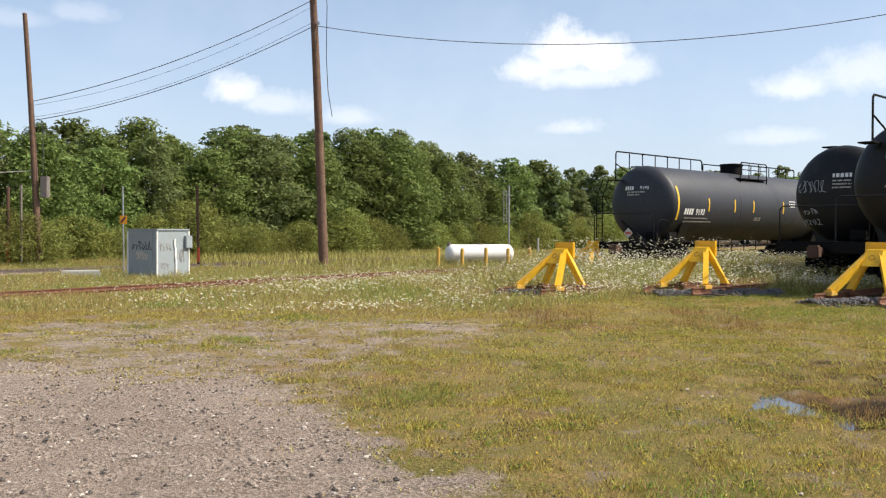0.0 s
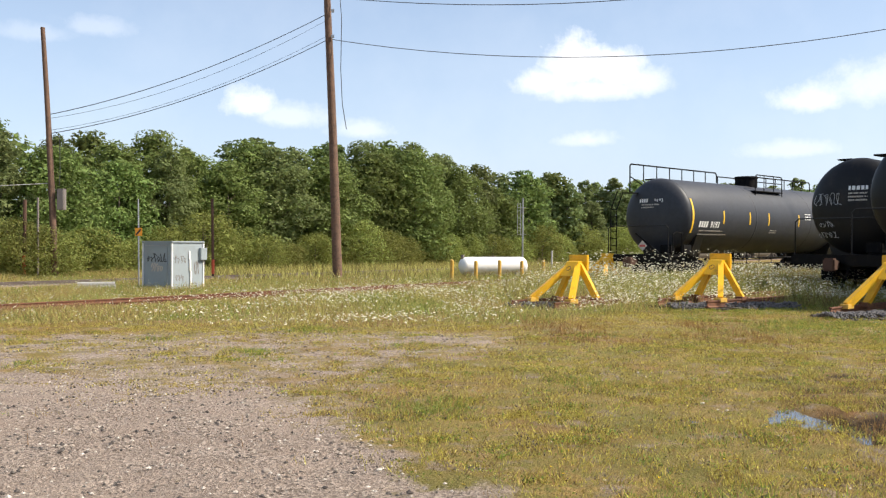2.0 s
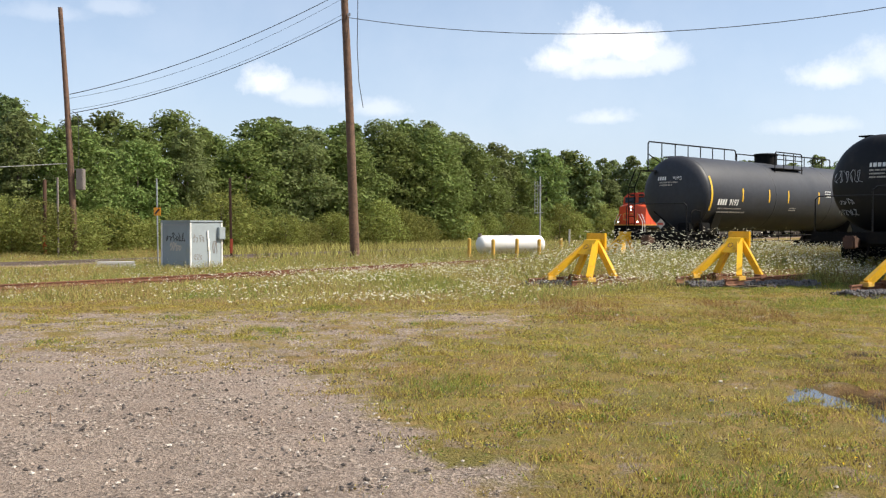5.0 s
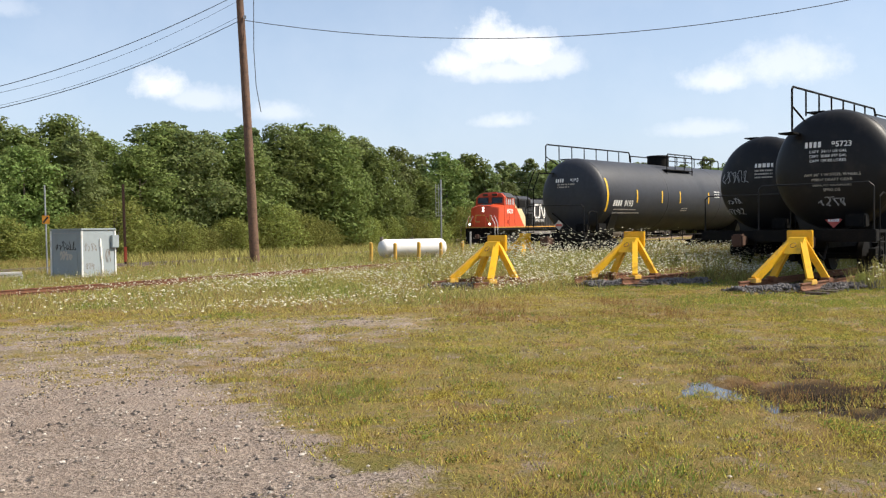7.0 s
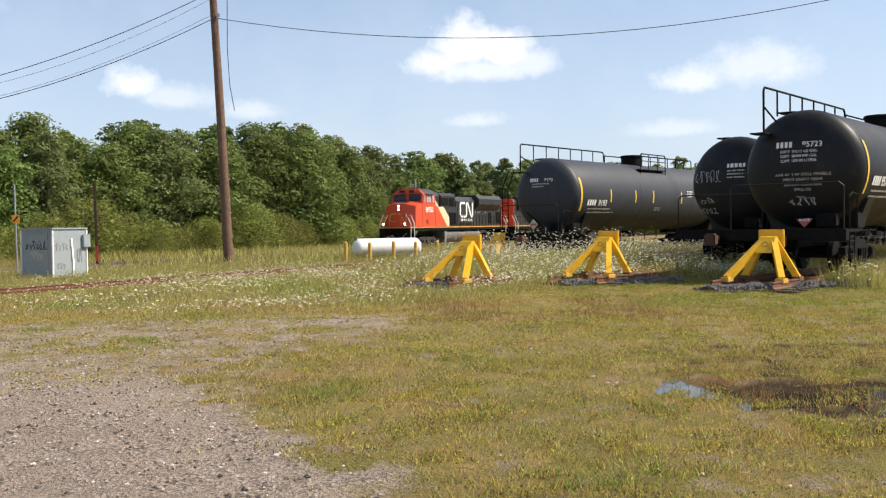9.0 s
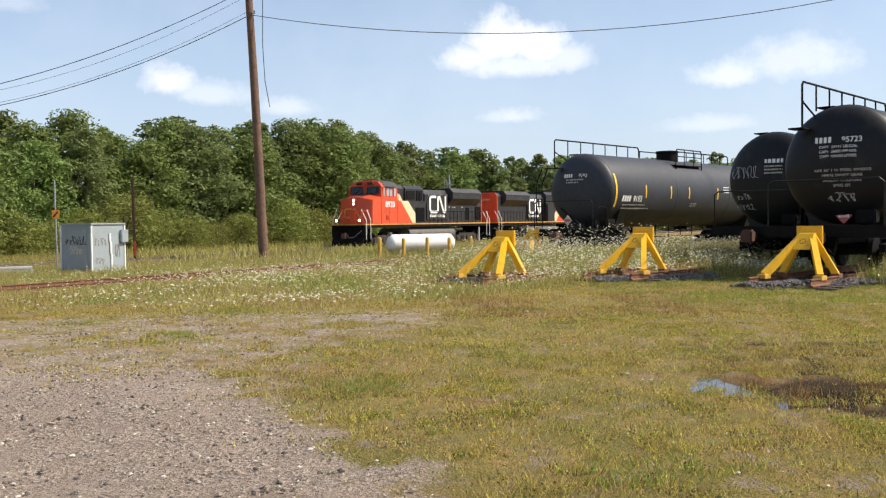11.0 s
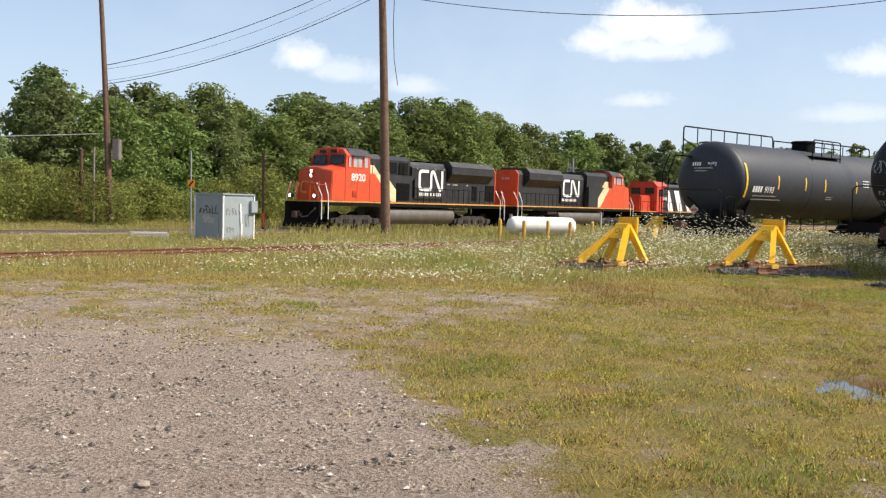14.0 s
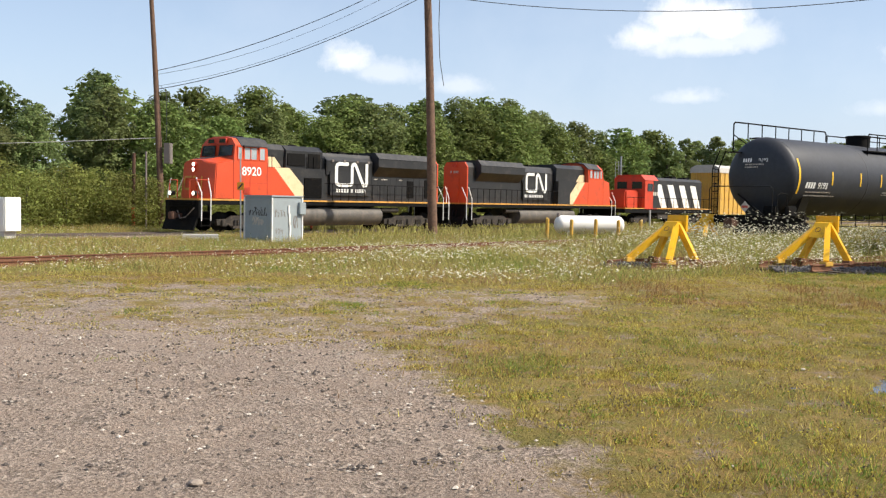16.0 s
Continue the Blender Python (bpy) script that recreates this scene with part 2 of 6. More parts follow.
M = dict(
    ground=ground_mat(),
    black=mat("black_tank_paint", (0.008, 0.0078, 0.0085), 0.5, spec=0.28, var=0.35, scale=0.5, fine=7, dirt=(0.04, 0.031, 0.023), dirt_amount=0.3, bump=0.03),
    greyblack=mat("grey_black_tank_paint", (0.033, 0.035, 0.042), 0.55, spec=0.4, var=0.3, scale=0.5, fine=7, dirt=(0.04, 0.04, 0.043), dirt_amount=0.3, bump=0.03),
    grime=mat("black_running_gear", (0.007, 0.0066, 0.0064), 0.8, spec=0.15, var=0.4, scale=2, dirt=(0.028, 0.02, 0.014), dirt_amount=0.3),
    truck=mat("dusty_truck_iron", (0.03, 0.025, 0.021), 0.85, var=0.45, scale=3, dirt=(0.1, 0.074, 0.052), dirt_amount=0.5),
    tankgrey=mat("dusty_tank_grey", (0.1, 0.088, 0.075), 0.6, var=0.3, scale=1.2, dirt=(0.17, 0.14, 0.11), dirt_amount=0.5, bump=0.05),
    locoblack=mat("loco_black_paint", (0.018, 0.018, 0.019), 0.5, var=0.3, scale=0.8, fine=9, dirt=(0.055, 0.048, 0.042), dirt_amount=0.4, bump=0.04),
    roofgrey=mat("dusty_roof_paint", (0.026, 0.026, 0.028), 0.6, var=0.3, scale=1.2, dirt=(0.08, 0.07, 0.06), dirt_amount=0.5),
    orange=mat("orange_red_paint", (0.62, 0.075, 0.022), 0.42, var=0.12, scale=0.9, fine=12, dirt=(0.32, 0.06, 0.03), dirt_amount=0.25, bump=0.03),
    red=mat("faded_red_paint", (0.56, 0.055, 0.022), 0.5, var=0.15, scale=0.9, dirt=(0.3, 0.05, 0.03), dirt_amount=0.35, bump=0.03),
    cream=mat("cream_paint", (0.78, 0.6, 0.36), 0.5, var=0.12, scale=1, dirt=(0.5, 0.34, 0.17), dirt_amount=0.35, bump=0.03),
    white=mat("white_paint", (0.8, 0.79, 0.75), 0.5, var=0.08, scale=1.2, dirt=(0.5, 0.46, 0.4), dirt_amount=0.3, bump=0.03),
    marking=mat("white_lettering", (0.85, 0.84, 0.8), 0.6, var=0.15, scale=3, bump=0.0),
    fadedmark=mat("faded_lettering", (0.55, 0.5, 0.43), 0.7, var=0.35, scale=6, bump=0.0),
    greymark=mat("grey_spray_paint", (0.45, 0.46, 0.48), 0.7, var=0.4, scale=5, bump=0.0),
    blackmark=mat("black_spray_paint", (0.03, 0.03, 0.035), 0.6, var=0.4, scale=5, bump=0.0),
    sillyellow=mat("sill_stripe_yellow", (0.66, 0.33, 0.06), 0.55, var=0.2, scale=2, dirt=(0.3, 0.17, 0.06), dirt_amount=0.5, bump=0.0),
    reflect=mat("reflective_yellow_tape", (0.85, 0.52, 0.03), 0.4, var=0.1, scale=6, bump=0.0),
    yellow=mat("safety_yellow_paint", (0.83, 0.45, 0.01), 0.45, var=0.14, scale=2.5, fine=25, dirt=(0.42, 0.2, 0.03), dirt_amount=0.25, bump=0.06),
    yellowdull=mat("dull_yellow_paint", (0.62, 0.37, 0.06), 0.6, var=0.2, scale=4, dirt=(0.3, 0.18, 0.08), dirt_amount=0.4),
    glass=mat("cab_glass", (0.02, 0.03, 0.035), 0.06, var=0.1, scale=2, bump=0.0, spec=0.9),
    paleglass=mat("bright_cab_glass", (0.36, 0.4, 0.42), 0.08, var=0.3, scale=1.5, bump=0.0, spec=0.8),
    rust=mat("rusty_rail_steel", (0.2, 0.085, 0.042), 0.85, var=0.35, scale=5, dirt=(0.07, 0.04, 0.028), dirt_amount=0.5),
    railtop=mat("worn_rail_steel", (0.23, 0.19, 0.16), 0.45, metal=0.6, var=0.25, scale=4),
    tie=mat("creosoted_tie_wood", (0.075, 0.055, 0.042), 0.95, var=0.45, scale=4, fine=30, dirt=(0.17, 0.13, 0.1), dirt_amount=0.4, bump=0.5, rand=0.4),
    ballast=mat("grey_ballast", (0.15, 0.137, 0.13), 0.95, var=0.4, scale=9, fine=60, bump=0.4, rand=0.3),
    ballastbrown=mat("brown_ballast", (0.24, 0.17, 0.125), 0.95, var=0.4, scale=4, fine=50, bump=0.6, bump_scale=30),
    stone=mat("lot_stone", (0.33, 0.27, 0.215), 0.9, var=0.45, scale=0.9, fine=6, bump=0.1),
    palestone=mat("pale_stone", (0.55, 0.485, 0.41), 0.9, var=0.2, scale=8, bump=0.2),
    pole=mat("weathered_pole_wood", (0.17, 0.097, 0.062), 0.9, var=0.4, scale=2.5, fine=25, dirt=(0.06, 0.04, 0.03), dirt_amount=0.5, bump=0.5),
    wire=mat("dark_cable", (0.05, 0.05, 0.055), 0.7, var=0.1),
    cabinet=mat("grey_cabinet_paint", (0.29, 0.33, 0.345), 0.5, var=0.1, scale=1.5, dirt=(0.25, 0.27, 0.27), dirt_amount=0.35, bump=0.03),
    galv=mat("galvanised_steel", (0.36, 0.37, 0.38), 0.5, metal=0.5, var=0.2, scale=5),
    boxgrey=mat("weathered_grey_box", (0.2, 0.17, 0.15), 0.8, var=0.3, scale=3),
    concrete=mat("pale_concrete", (0.48, 0.46, 0.43), 0.9, var=0.2, scale=3, bump=0.3),
    orangesign=mat("orange_sign", (0.75, 0.3, 0.02), 0.5, var=0.1),
    postrust=mat("rusty_post", (0.1, 0.05, 0.032), 0.9, var=0.4, scale=4),
    redpaint=mat("red_band_paint", (0.55, 0.08, 0.03), 0.6, var=0.2),
    lamp=mat("lit_headlight", (1.0, 0.95, 0.82), 0.3, emit=3.0, bump=0.0),
    placard=mat("placard_red", (0.6, 0.1, 0.07), 0.5, var=0.15, bump=0.0),
    bark=mat("tree_bark", (0.12, 0.095, 0.075), 0.95, var=0.4, scale=4, bump=0.5),
    leaf_a=leaf_mat("leaf_mid_green", (0.172, 0.215, 0.062)),
    leaf_d=leaf_mat("leaf_deep_green", (0.135, 0.178, 0.064)),
    leaf_b=leaf_mat("leaf_dull_green", (0.18, 0.212, 0.078)),
    leaf_c=leaf_mat("leaf_bush_green", (0.235, 0.25, 0.066), rand=0.45),
    grass=leaf_mat("yellow_green_grass", (0.42, 0.325, 0.078), island=0.75, rand=0.0),
    fresh=leaf_mat("fresh_green_grass", (0.19, 0.26, 0.05), island=0.5, rand=0.0),
    dry=leaf_mat("dry_grass", (0.42, 0.27, 0.12), island=0.5, rand=0.0),
    mossy=leaf_mat("yellow_moss", (0.4, 0.3, 0.075), island=0.4, trans=0.2, rand=0.0),
    sorrel=leaf_mat("red_brown_weeds", (0.3, 0.165, 0.07), island=0.5, rand=0.0),
    meadow=leaf_mat("meadow_grass", (0.38, 0.34, 0.115), island=0.5, rand=0.0),
    cinder=mat("dark_cinder", (0.085, 0.07, 0.06), 0.9, var=0.4, scale=9, fine=60, bump=0.2),
    petals=leaf_mat("white_umbels", (0.74, 0.71, 0.55), island=0.15, trans=0.25, rand=0.0),
    yellowpetals=leaf_mat("yellow_petals", (0.75, 0.5, 0.02), island=0.15, trans=0.25, rand=0.0),
    autorack=mat("faded_yellow_railcar", (0.58, 0.34, 0.06), 0.6, var=0.15, scale=1, dirt=(0.35, 0.2, 0.07), dirt_amount=0.4),
)


def water_mat():
    m = bpy.data.materials.new("puddle_water")
    m.use_nodes = True
    b = m.node_tree.nodes["Principled BSDF"]
    b.inputs["Base Color"].default_value, b.inputs["Roughness"].default_value = (0.035, 0.026, 0.017, 1), 0.05
    b.inputs["Specular IOR Level"].default_value = 0.9
    return m


M["water"] = water_mat()

# ---- mesh helpers ----


def finish(bm, name, material, smooth=False):
    me = bpy.data.meshes.new(name)
    bmesh.ops.recalc_face_normals(bm, faces=bm.faces)
    bm.to_mesh(me)
    bm.free()
    me.materials.append(M[material] if isinstance(material, str) else material)
    if smooth:
        me.shade_smooth()
        me.set_sharp_from_angle(angle=radians(40))
    return me


def part(name, bm, material, parent, label="", smooth=False):
    ob = new(name, finish(bm, name, material, smooth))
    ob.parent = parent
    if label:
        tagged(ob, label)
    return ob


def holder(name, m, label, category, group="", kind=""):
    ob = new(name)
    ob.empty_display_size = 0.2
    ob.matrix_world = m
    return tagged(ob, label, category, group, kind)


def box(bm, x0, y0, z0, x1, y1, z1, bevel=0.0):
    b = bmesh.new() if bevel else bm
    r = bmesh.ops.create_cube(b, size=1.0, matrix=Matrix.Translation(((x0 + x1) / 2, (y0 + y1) / 2, (z0 + z1) / 2)) @ Matrix.Diagonal((abs(x1 - x0), abs(y1 - y0), abs(z1 - z0), 1)))
    if bevel:
        bmesh.ops.bevel(b, geom=b.edges[:], offset=bevel, segments=2, affect="EDGES", clamp_overlap=True)
        tmp = bpy.data.meshes.new("tmp")
        b.to_mesh(tmp)
        b.free()
        bm.from_mesh(tmp)
        bpy.data.meshes.remove(tmp)
    return bm


def bar(bm, a, b, r, sides=8, r2=None):
    """A round bar from a to b."""
    a, b = Vector(a), Vector(b)
    d = b - a
    m = Matrix.Translation((a + b) / 2) @ d.to_track_quat("Z", "Y").to_matrix().to_4x4()
    bmesh.ops.create_cone(bm, cap_ends=True, segments=sides, radius1=r, radius2=r if r2 is None else r2, depth=d.length, matrix=m)
    return bm


def beam(bm, a, b, w, h):
    """A rectangular bar from a to b: w across, h up."""
    a, b = Vector(a), Vector(b)
    d = b - a
    side = d.cross(Vector((0, 0, 1)))
    side = side.normalized() if side.length > 1e-4 else Vector((0, 1, 0))
    up = side.cross(d).normalized()
    v = [bm.verts.new(p + side * sx * w / 2 + up * sz * h / 2) for p in (a, b) for sx, sz in ((-1, -1), (1, -1), (1, 1), (-1, 1))]
    for f in ((0, 1, 2, 3), (7, 6, 5, 4), (0, 4, 5, 1), (1, 5, 6, 2), (2, 6, 7, 3), (3, 7, 4, 0)):
        bm.faces.new([v[i] for i in f])
    return bm


def pipe(bm, points, r, sides=6):
    for a, b in itertools.pairwise(points):
        bar(bm, a, b, r, sides)
    for p in points[1:-1]:
        bmesh.ops.create_icosphere(bm, subdivisions=1, radius=r * 1.05, matrix=Matrix.Translation(p))
    return bm


def prism(bm, outline, y0, y1):
    """An outline in x and z, drawn out from y0 to y1."""
    a = [bm.verts.new((x, y0, z)) for x, z in outline]
    b = [bm.verts.new((x, y1, z)) for x, z in outline]
    bm.faces.new(a)
    bm.faces.new(b[::-1])
    n = len(a)
    for i in range(n):
        bm.faces.new((a[i], b[i], b[(i + 1) % n], a[(i + 1) % n]))
    return bm


def section(bm, outline, x0, x1):
    """An outline in y and z, drawn out from x0 to x1."""
    a = [bm.verts.new((x0, y, z)) for y, z in outline]
    b = [bm.verts.new((x1, y, z)) for y, z in outline]
    bm.faces.new(a)
    bm.faces.new(b[::-1])
    n = len(a)
    for i in range(n):
        bm.faces.new((a[i], b[i], b[(i + 1) % n], a[(i + 1) % n]))
    return bm


def lathe(bm, rings, sides=48, axis="X", centre=(0, 0, 0)):
    """Rings (along, radius) turned about the axis."""
    c = Vector(centre)
    rows = []
    for s, r in rings:
        row = []
        for i in range(sides):
            a = 2 * math.pi * i / sides
            p = (s, r * math.cos(a), r * math.sin(a)) if axis == "X" else (r * math.cos(a), r * math.sin(a), s)
            row.append(bm.verts.new(c + Vector(p)))
        rows.append(row)
    for p, q in itertools.pairwise(rows):
        for i in range(sides):
            bm.faces.new((p[i], p[(i + 1) % sides], q[(i + 1) % sides], q[i]))
    bm.faces.new(rows[0])
    bm.faces.new(rows[-1][::-1])
    return bm


def words(text, size, m, material, parent, name="lettering", width=None, bold=0.0):
    """Lettering as a mesh, 3 mm thick, in the plane of m (x along, y up)."""
    cu = bpy.data.curves.new(name, "FONT")
    cu.body, cu.size, cu.extrude, cu.align_x, cu.offset = text, size, 0.0015, "CENTER", bold
    tmp = bpy.data.objects.new("tmp", cu)
    me = bpy.data.meshes.new_from_object(tmp)
    bpy.data.objects.remove(tmp)
    bpy.data.curves.remove(cu)
    if width:
        xs = [v.co.x for v in me.vertices]
        k = width / max(1e-3, max(xs) - min(xs))
        for v in me.vertices:
            v.co.x *= k
    me.materials.append(M[material])
    ob = new(name, me)
    ob.parent = parent
    ob.matrix_local = m
    return ob


def bars(rows, m, material, parent, name="lettering_bars"):
    """Unreadable lettering: thin plain bars (x0, x1, y, height) in the plane of m."""
    bm = bmesh.new()
    for x0, x1, y, h in rows:
        x = x0
        while x < x1 - 0.005:
            w = min(h * random.choice((0.55, 0.7, 0.8, 0.8)), x1 - x)
            box(bm, x, y, -0.0015, x + w, y + h, 0.0015)
            x += w + h * random.choice((0.3, 0.3, 0.3, 0.3, 0.9))
    ob = part(name, bm, material, parent)
    ob.matrix_local = m
    return ob


def scrawl(strokes, m, material, parent, r=0.018, name="graffiti"):
    bm = bmesh.new()
    for s in strokes:
        for a, b in itertools.pairwise(s):
            beam(bm, (a[0], a[1], 0), (b[0], b[1], 0), r * 2, 0.003)
    ob = part(name, bm, material, parent)
    ob.matrix_local = m
    return ob


def loops(n, w, h, seed):
    """A looping spray-paint line, w wide and h high."""
    rnd = random.Random(seed)
    out = []
    for k in range(n):
        x = w * k / n
        a = rnd.uniform(0.5, 1.0)
        out.append([(x + w / n * (0.75 * t / 7 + 0.4 * math.sin(t * rnd.uniform(0.5, 1.2))), h * a * (0.5 + 0.5 * math.sin(t * 0.9 + k))) for t in range(9)])
    return out


def heading(x, y, z, deg):
    """A thing's pose on a track: its x axis runs away along the compass heading, its near side is -y."""
    return pose(x, y, z, 0, 0, 90 - deg)


# ---- ground ----
MAIN_H, YARD_H, SIDE_H = 35.0, 45.5, 36.5


def along(deg):
    return Vector((math.sin(radians(deg)), math.cos(radians(deg)), 0))


def smooth01(a, b, v):
    t = max(0.0, min(1.0, (v - a) / (b - a)))
    return t * t * (3 - 2 * t)


def ground_z(x, y):
    q = -x * math.cos(radians(MAIN_H)) + y * math.sin(radians(MAIN_H))
    z = -0.34 * smooth01(17, 28, q) + 0.03 * noise.noise((x * 0.25, y * 0.25, 0)) + 0.02 * noise.noise((x * 0.9, y * 0.9, 3))
    return z - pool(x, y) * 0.07


def pool(x, y):
    """How deep in the puddle's hollow."""
    e = 0
    for cx, cy, a, b in ((3.3, 9.05, 0.36, 0.66), (3.95, 8.3, 0.6, 0.6), (4.9, 8.2, 0.9, 0.72)):
        e = max(e, 1 - math.hypot((x - cx) / a, (y - cy) / b))
    return smooth01(-0.15, 0.35, e + 0.3 * noise.noise((x * 3, y * 3, 9)) + 0.15 * noise.noise((x * 9, y * 9, 2)))


EDGE = [(3.0, 0.6), (5.6, 0.13), (6.0, 0.07), (6.8, -0.25), (7.6, -0.74), (9.2, -1.23), (10.3, -1.12), (12.75, -0.2), (14.4, 1.2), (16.2, 1.5), (17.4, 0.9), (18.2, -1.0), (18.7, -9.0)]


def lot(x, y):
    """1 on the gravel lot, 0 off it, with a soft edge."""
    if y < EDGE[0][0]:
        ex = EDGE[0][1]
    elif y > EDGE[-1][0]:
        ex = -99
    else:
        ex = next(xa + (xb - xa) * (y - ya) / (yb - ya) for (ya, xa), (yb, xb) in itertools.pairwise(EDGE) if ya <= y <= yb)
    far = smooth01(18.2 + 0.1 * x, 17.0 + 0.1 * x, y)
    worn = 0.53 + 0.47 * smooth01(11.0, 8.0, y + 0.25 * x + 1.2 * noise.noise((x * 0.5, y * 0.5, 5)))
    return (0.5 + 0.5 * max(-1.0, min(1.0, (ex - x) / (0.35 + 0.045 * y)))) * far * worn * (1.0 if y < 16 else 0.95)


def build_ground():
    xs = sorted({*np.arange(-14, 16, 0.2).round(2), *np.arange(-60, 60, 2.0), -4000, -2000, -900, -400, -200, -120, -80, 80, 120, 200, 400, 900, 2000, 4000})
    ys = sorted({*np.arange(3, 24, 0.2).round(2), *np.arange(24, 60, 1.0), *np.arange(-20, 4, 2.0), -4000, -900, -200, -60, 64, 70, 80, 95, 120, 160, 220, 320, 600, 1200, 2500, 4500})
    nx = len(xs)
    verts = [(x, y, ground_z(x, y) if abs(x) < 80 and -25 < y < 130 else -0.34) for y in ys for x in xs]
    faces = [(j * nx + i, j * nx + i + 1, (j + 1) * nx + i + 1, (j + 1) * nx + i) for j in range(len(ys) - 1) for i in range(nx - 1)]
    me = bpy.data.meshes.new("ground")
    me.from_pydata(verts, [], faces)
    at = me.attributes.new("gravel", "FLOAT", "POINT")
    at.data.foreach_set("value", [lot(x, y) for x, y, z in verts])
    at = me.attributes.new("wet", "FLOAT", "POINT")
    at.data.foreach_set("value", [pool(x, y) * smooth01(3.2, 3.9, x) if 5 < y < 12 else 0.0 for x, y, z in verts])
    me.materials.append(M["ground"])
    me.shade_smooth()
    tagged(new("ground", me), "gravel lot running into thin yellowed grass and trackside meadow", "ground", kind="structure")
    bm = bmesh.new()
    bmesh.ops.create_grid(bm, x_segments=2, y_segments=2, size=1.0, matrix=Matrix.Translation((4.4, 8.5, -0.048)) @ Matrix.Diagonal((2.2, 1.6, 1, 1)))
    tagged(new("water", finish(bm, "water", "water")), "shallow muddy puddle reflecting the sky in the grass", "puddle", kind="structure")


build_ground()


# ---- tracks ----
def track(name, x, y, z, deg, s0, s1, gauge=1.435, top="rust", label="", tie_from=None, tie_to=None, bed="ballastbrown", bw=1.35, bz=-0.2):
    """Rails on ties; z is the railhead. Runs from s0 to s1 along the heading from (x, y)."""
    t = holder(name, heading(x, y, z, deg), label, "railway track", kind="structure")
    for side in (-1, 1):
        bm = bmesh.new()
        yy = side * gauge / 2
        section(bm, [(yy - 0.07, -0.17), (yy + 0.07, -0.17), (yy + 0.07, -0.155), (yy + 0.012, -0.13), (yy + 0.012, -0.045), (yy + 0.036, -0.03), (yy + 0.036, 0), (yy - 0.036, 0), (yy - 0.036, -0.03), (yy - 0.012, -0.045), (yy - 0.012, -0.13), (yy - 0.07, -0.155)], s0, s1)
        part("rail", bm, top, t)
    bm = bmesh.new()
    section(bm, [(-bw - 0.5, -0.55), (bw + 0.5, -0.55), (bw, bz), (-bw, bz)], s0 - 0.2, s1)
    part("ballast_bed", bm, bed, t)
    me = None
    s = tie_from if tie_from is not None else s0 + 0.3
    while s < (tie_to if tie_to is not None else s1):
        if me is None:
            bm = bmesh.new()
            box(bm, -0.11, -1.25, -0.15, 0.11, 1.25, 0, 0.012)
            me = finish(bm, "tie", "tie")
        ob = new("tie", me)
        ob.parent = t
        ob.location = (s, random.uniform(-0.05, 0.05), -0.175 + random.uniform(-0.012, 0.008))
        ob.rotation_euler.z = random.uniform(-0.03, 0.03)
        s += 0.56
    return t


NORMAL_M = Vector((-math.cos(radians(MAIN_H)), math.sin(radians(MAIN_H)), 0))
MAIN_D, MAIN_Z = 41.4, -0.19
MAIN_FOOT = NORMAL_M * MAIN_D
track("main_track", MAIN_FOOT.x, MAIN_FOOT.y, MAIN_Z, MAIN_H, -60, 260, label="main line railway track on brown ballast", tie_from=8, tie_to=75, top="railtop", bz=-0.12)
track("siding_track", -7.5, 31.3, -0.07, SIDE_H, -60, 24, label="rusty siding track half sunk in meadow grass", tie_from=-14, tie_to=20, bw=1.6, bz=-0.185)


# ---- bumping posts and yard tracks ----
def bumping_post(x, y, z, name="bumping_post"):
    """Yellow steel buffer stop: two long struts, two legs, a gusset and a striking plate."""
    b = holder(name, heading(x, y, z, YARD_H), "yellow painted steel bumping post bolted to rusty rails", "buffer stop", "bumping posts at the track ends")
    g = 0.66
    for side in (-1, 1):
        bm = bmesh.new()
        beam(bm, (-1.0, side * g, 0.02), (-0.05, side * 0.13, 0.9), 0.14, 0.17)
        part("strut", bm, "yellow", b)
        bm = bmesh.new()
        beam(bm, (0.08, side * g, 0.0), (0.0, side * 0.12, 0.95), 0.13, 0.15)
        part("leg", bm, "yellow", b)
        for sx in (-1.0, 0.08):
            bm = bmesh.new()
            box(bm, sx - 0.17, side * g - 0.1, -0.06, sx + 0.17, side * g + 0.1, 0.05, 0.01)
            part("rail_clamp", bm, "yellowdull" if sx < 0 else "rust", b)
    bm = bmesh.new()
    prism(bm, [(-0.4, 0.62), (-0.12, 1.0), (0.1, 1.02), (0.1, 0.64)], -0.2, 0.2)
    part("gusset", bm, "yellow", b)
    bm = bmesh.new()
    ring = [(-0.3 + 0.07 * math.cos(a) * 0.62, 0.07 * math.sin(a), 0.82 + 0.07 * math.cos(a) * 0.78) for a in [k * math.pi / 6 for k in range(13)]]
    for p, q in itertools.pairwise(ring):
        beam(bm, p, q, 0.012, 0.012)
    part("painted_ring", bm, "rust", b, "faded hand-painted ring")
    bm = bmesh.new()
    box(bm, 0.1, -0.31, 0.74, 0.19, 0.31, 1.18, 0.012)
    part("striking_plate", bm, "yellow", b, "yellow plate facing the cars")
    return b


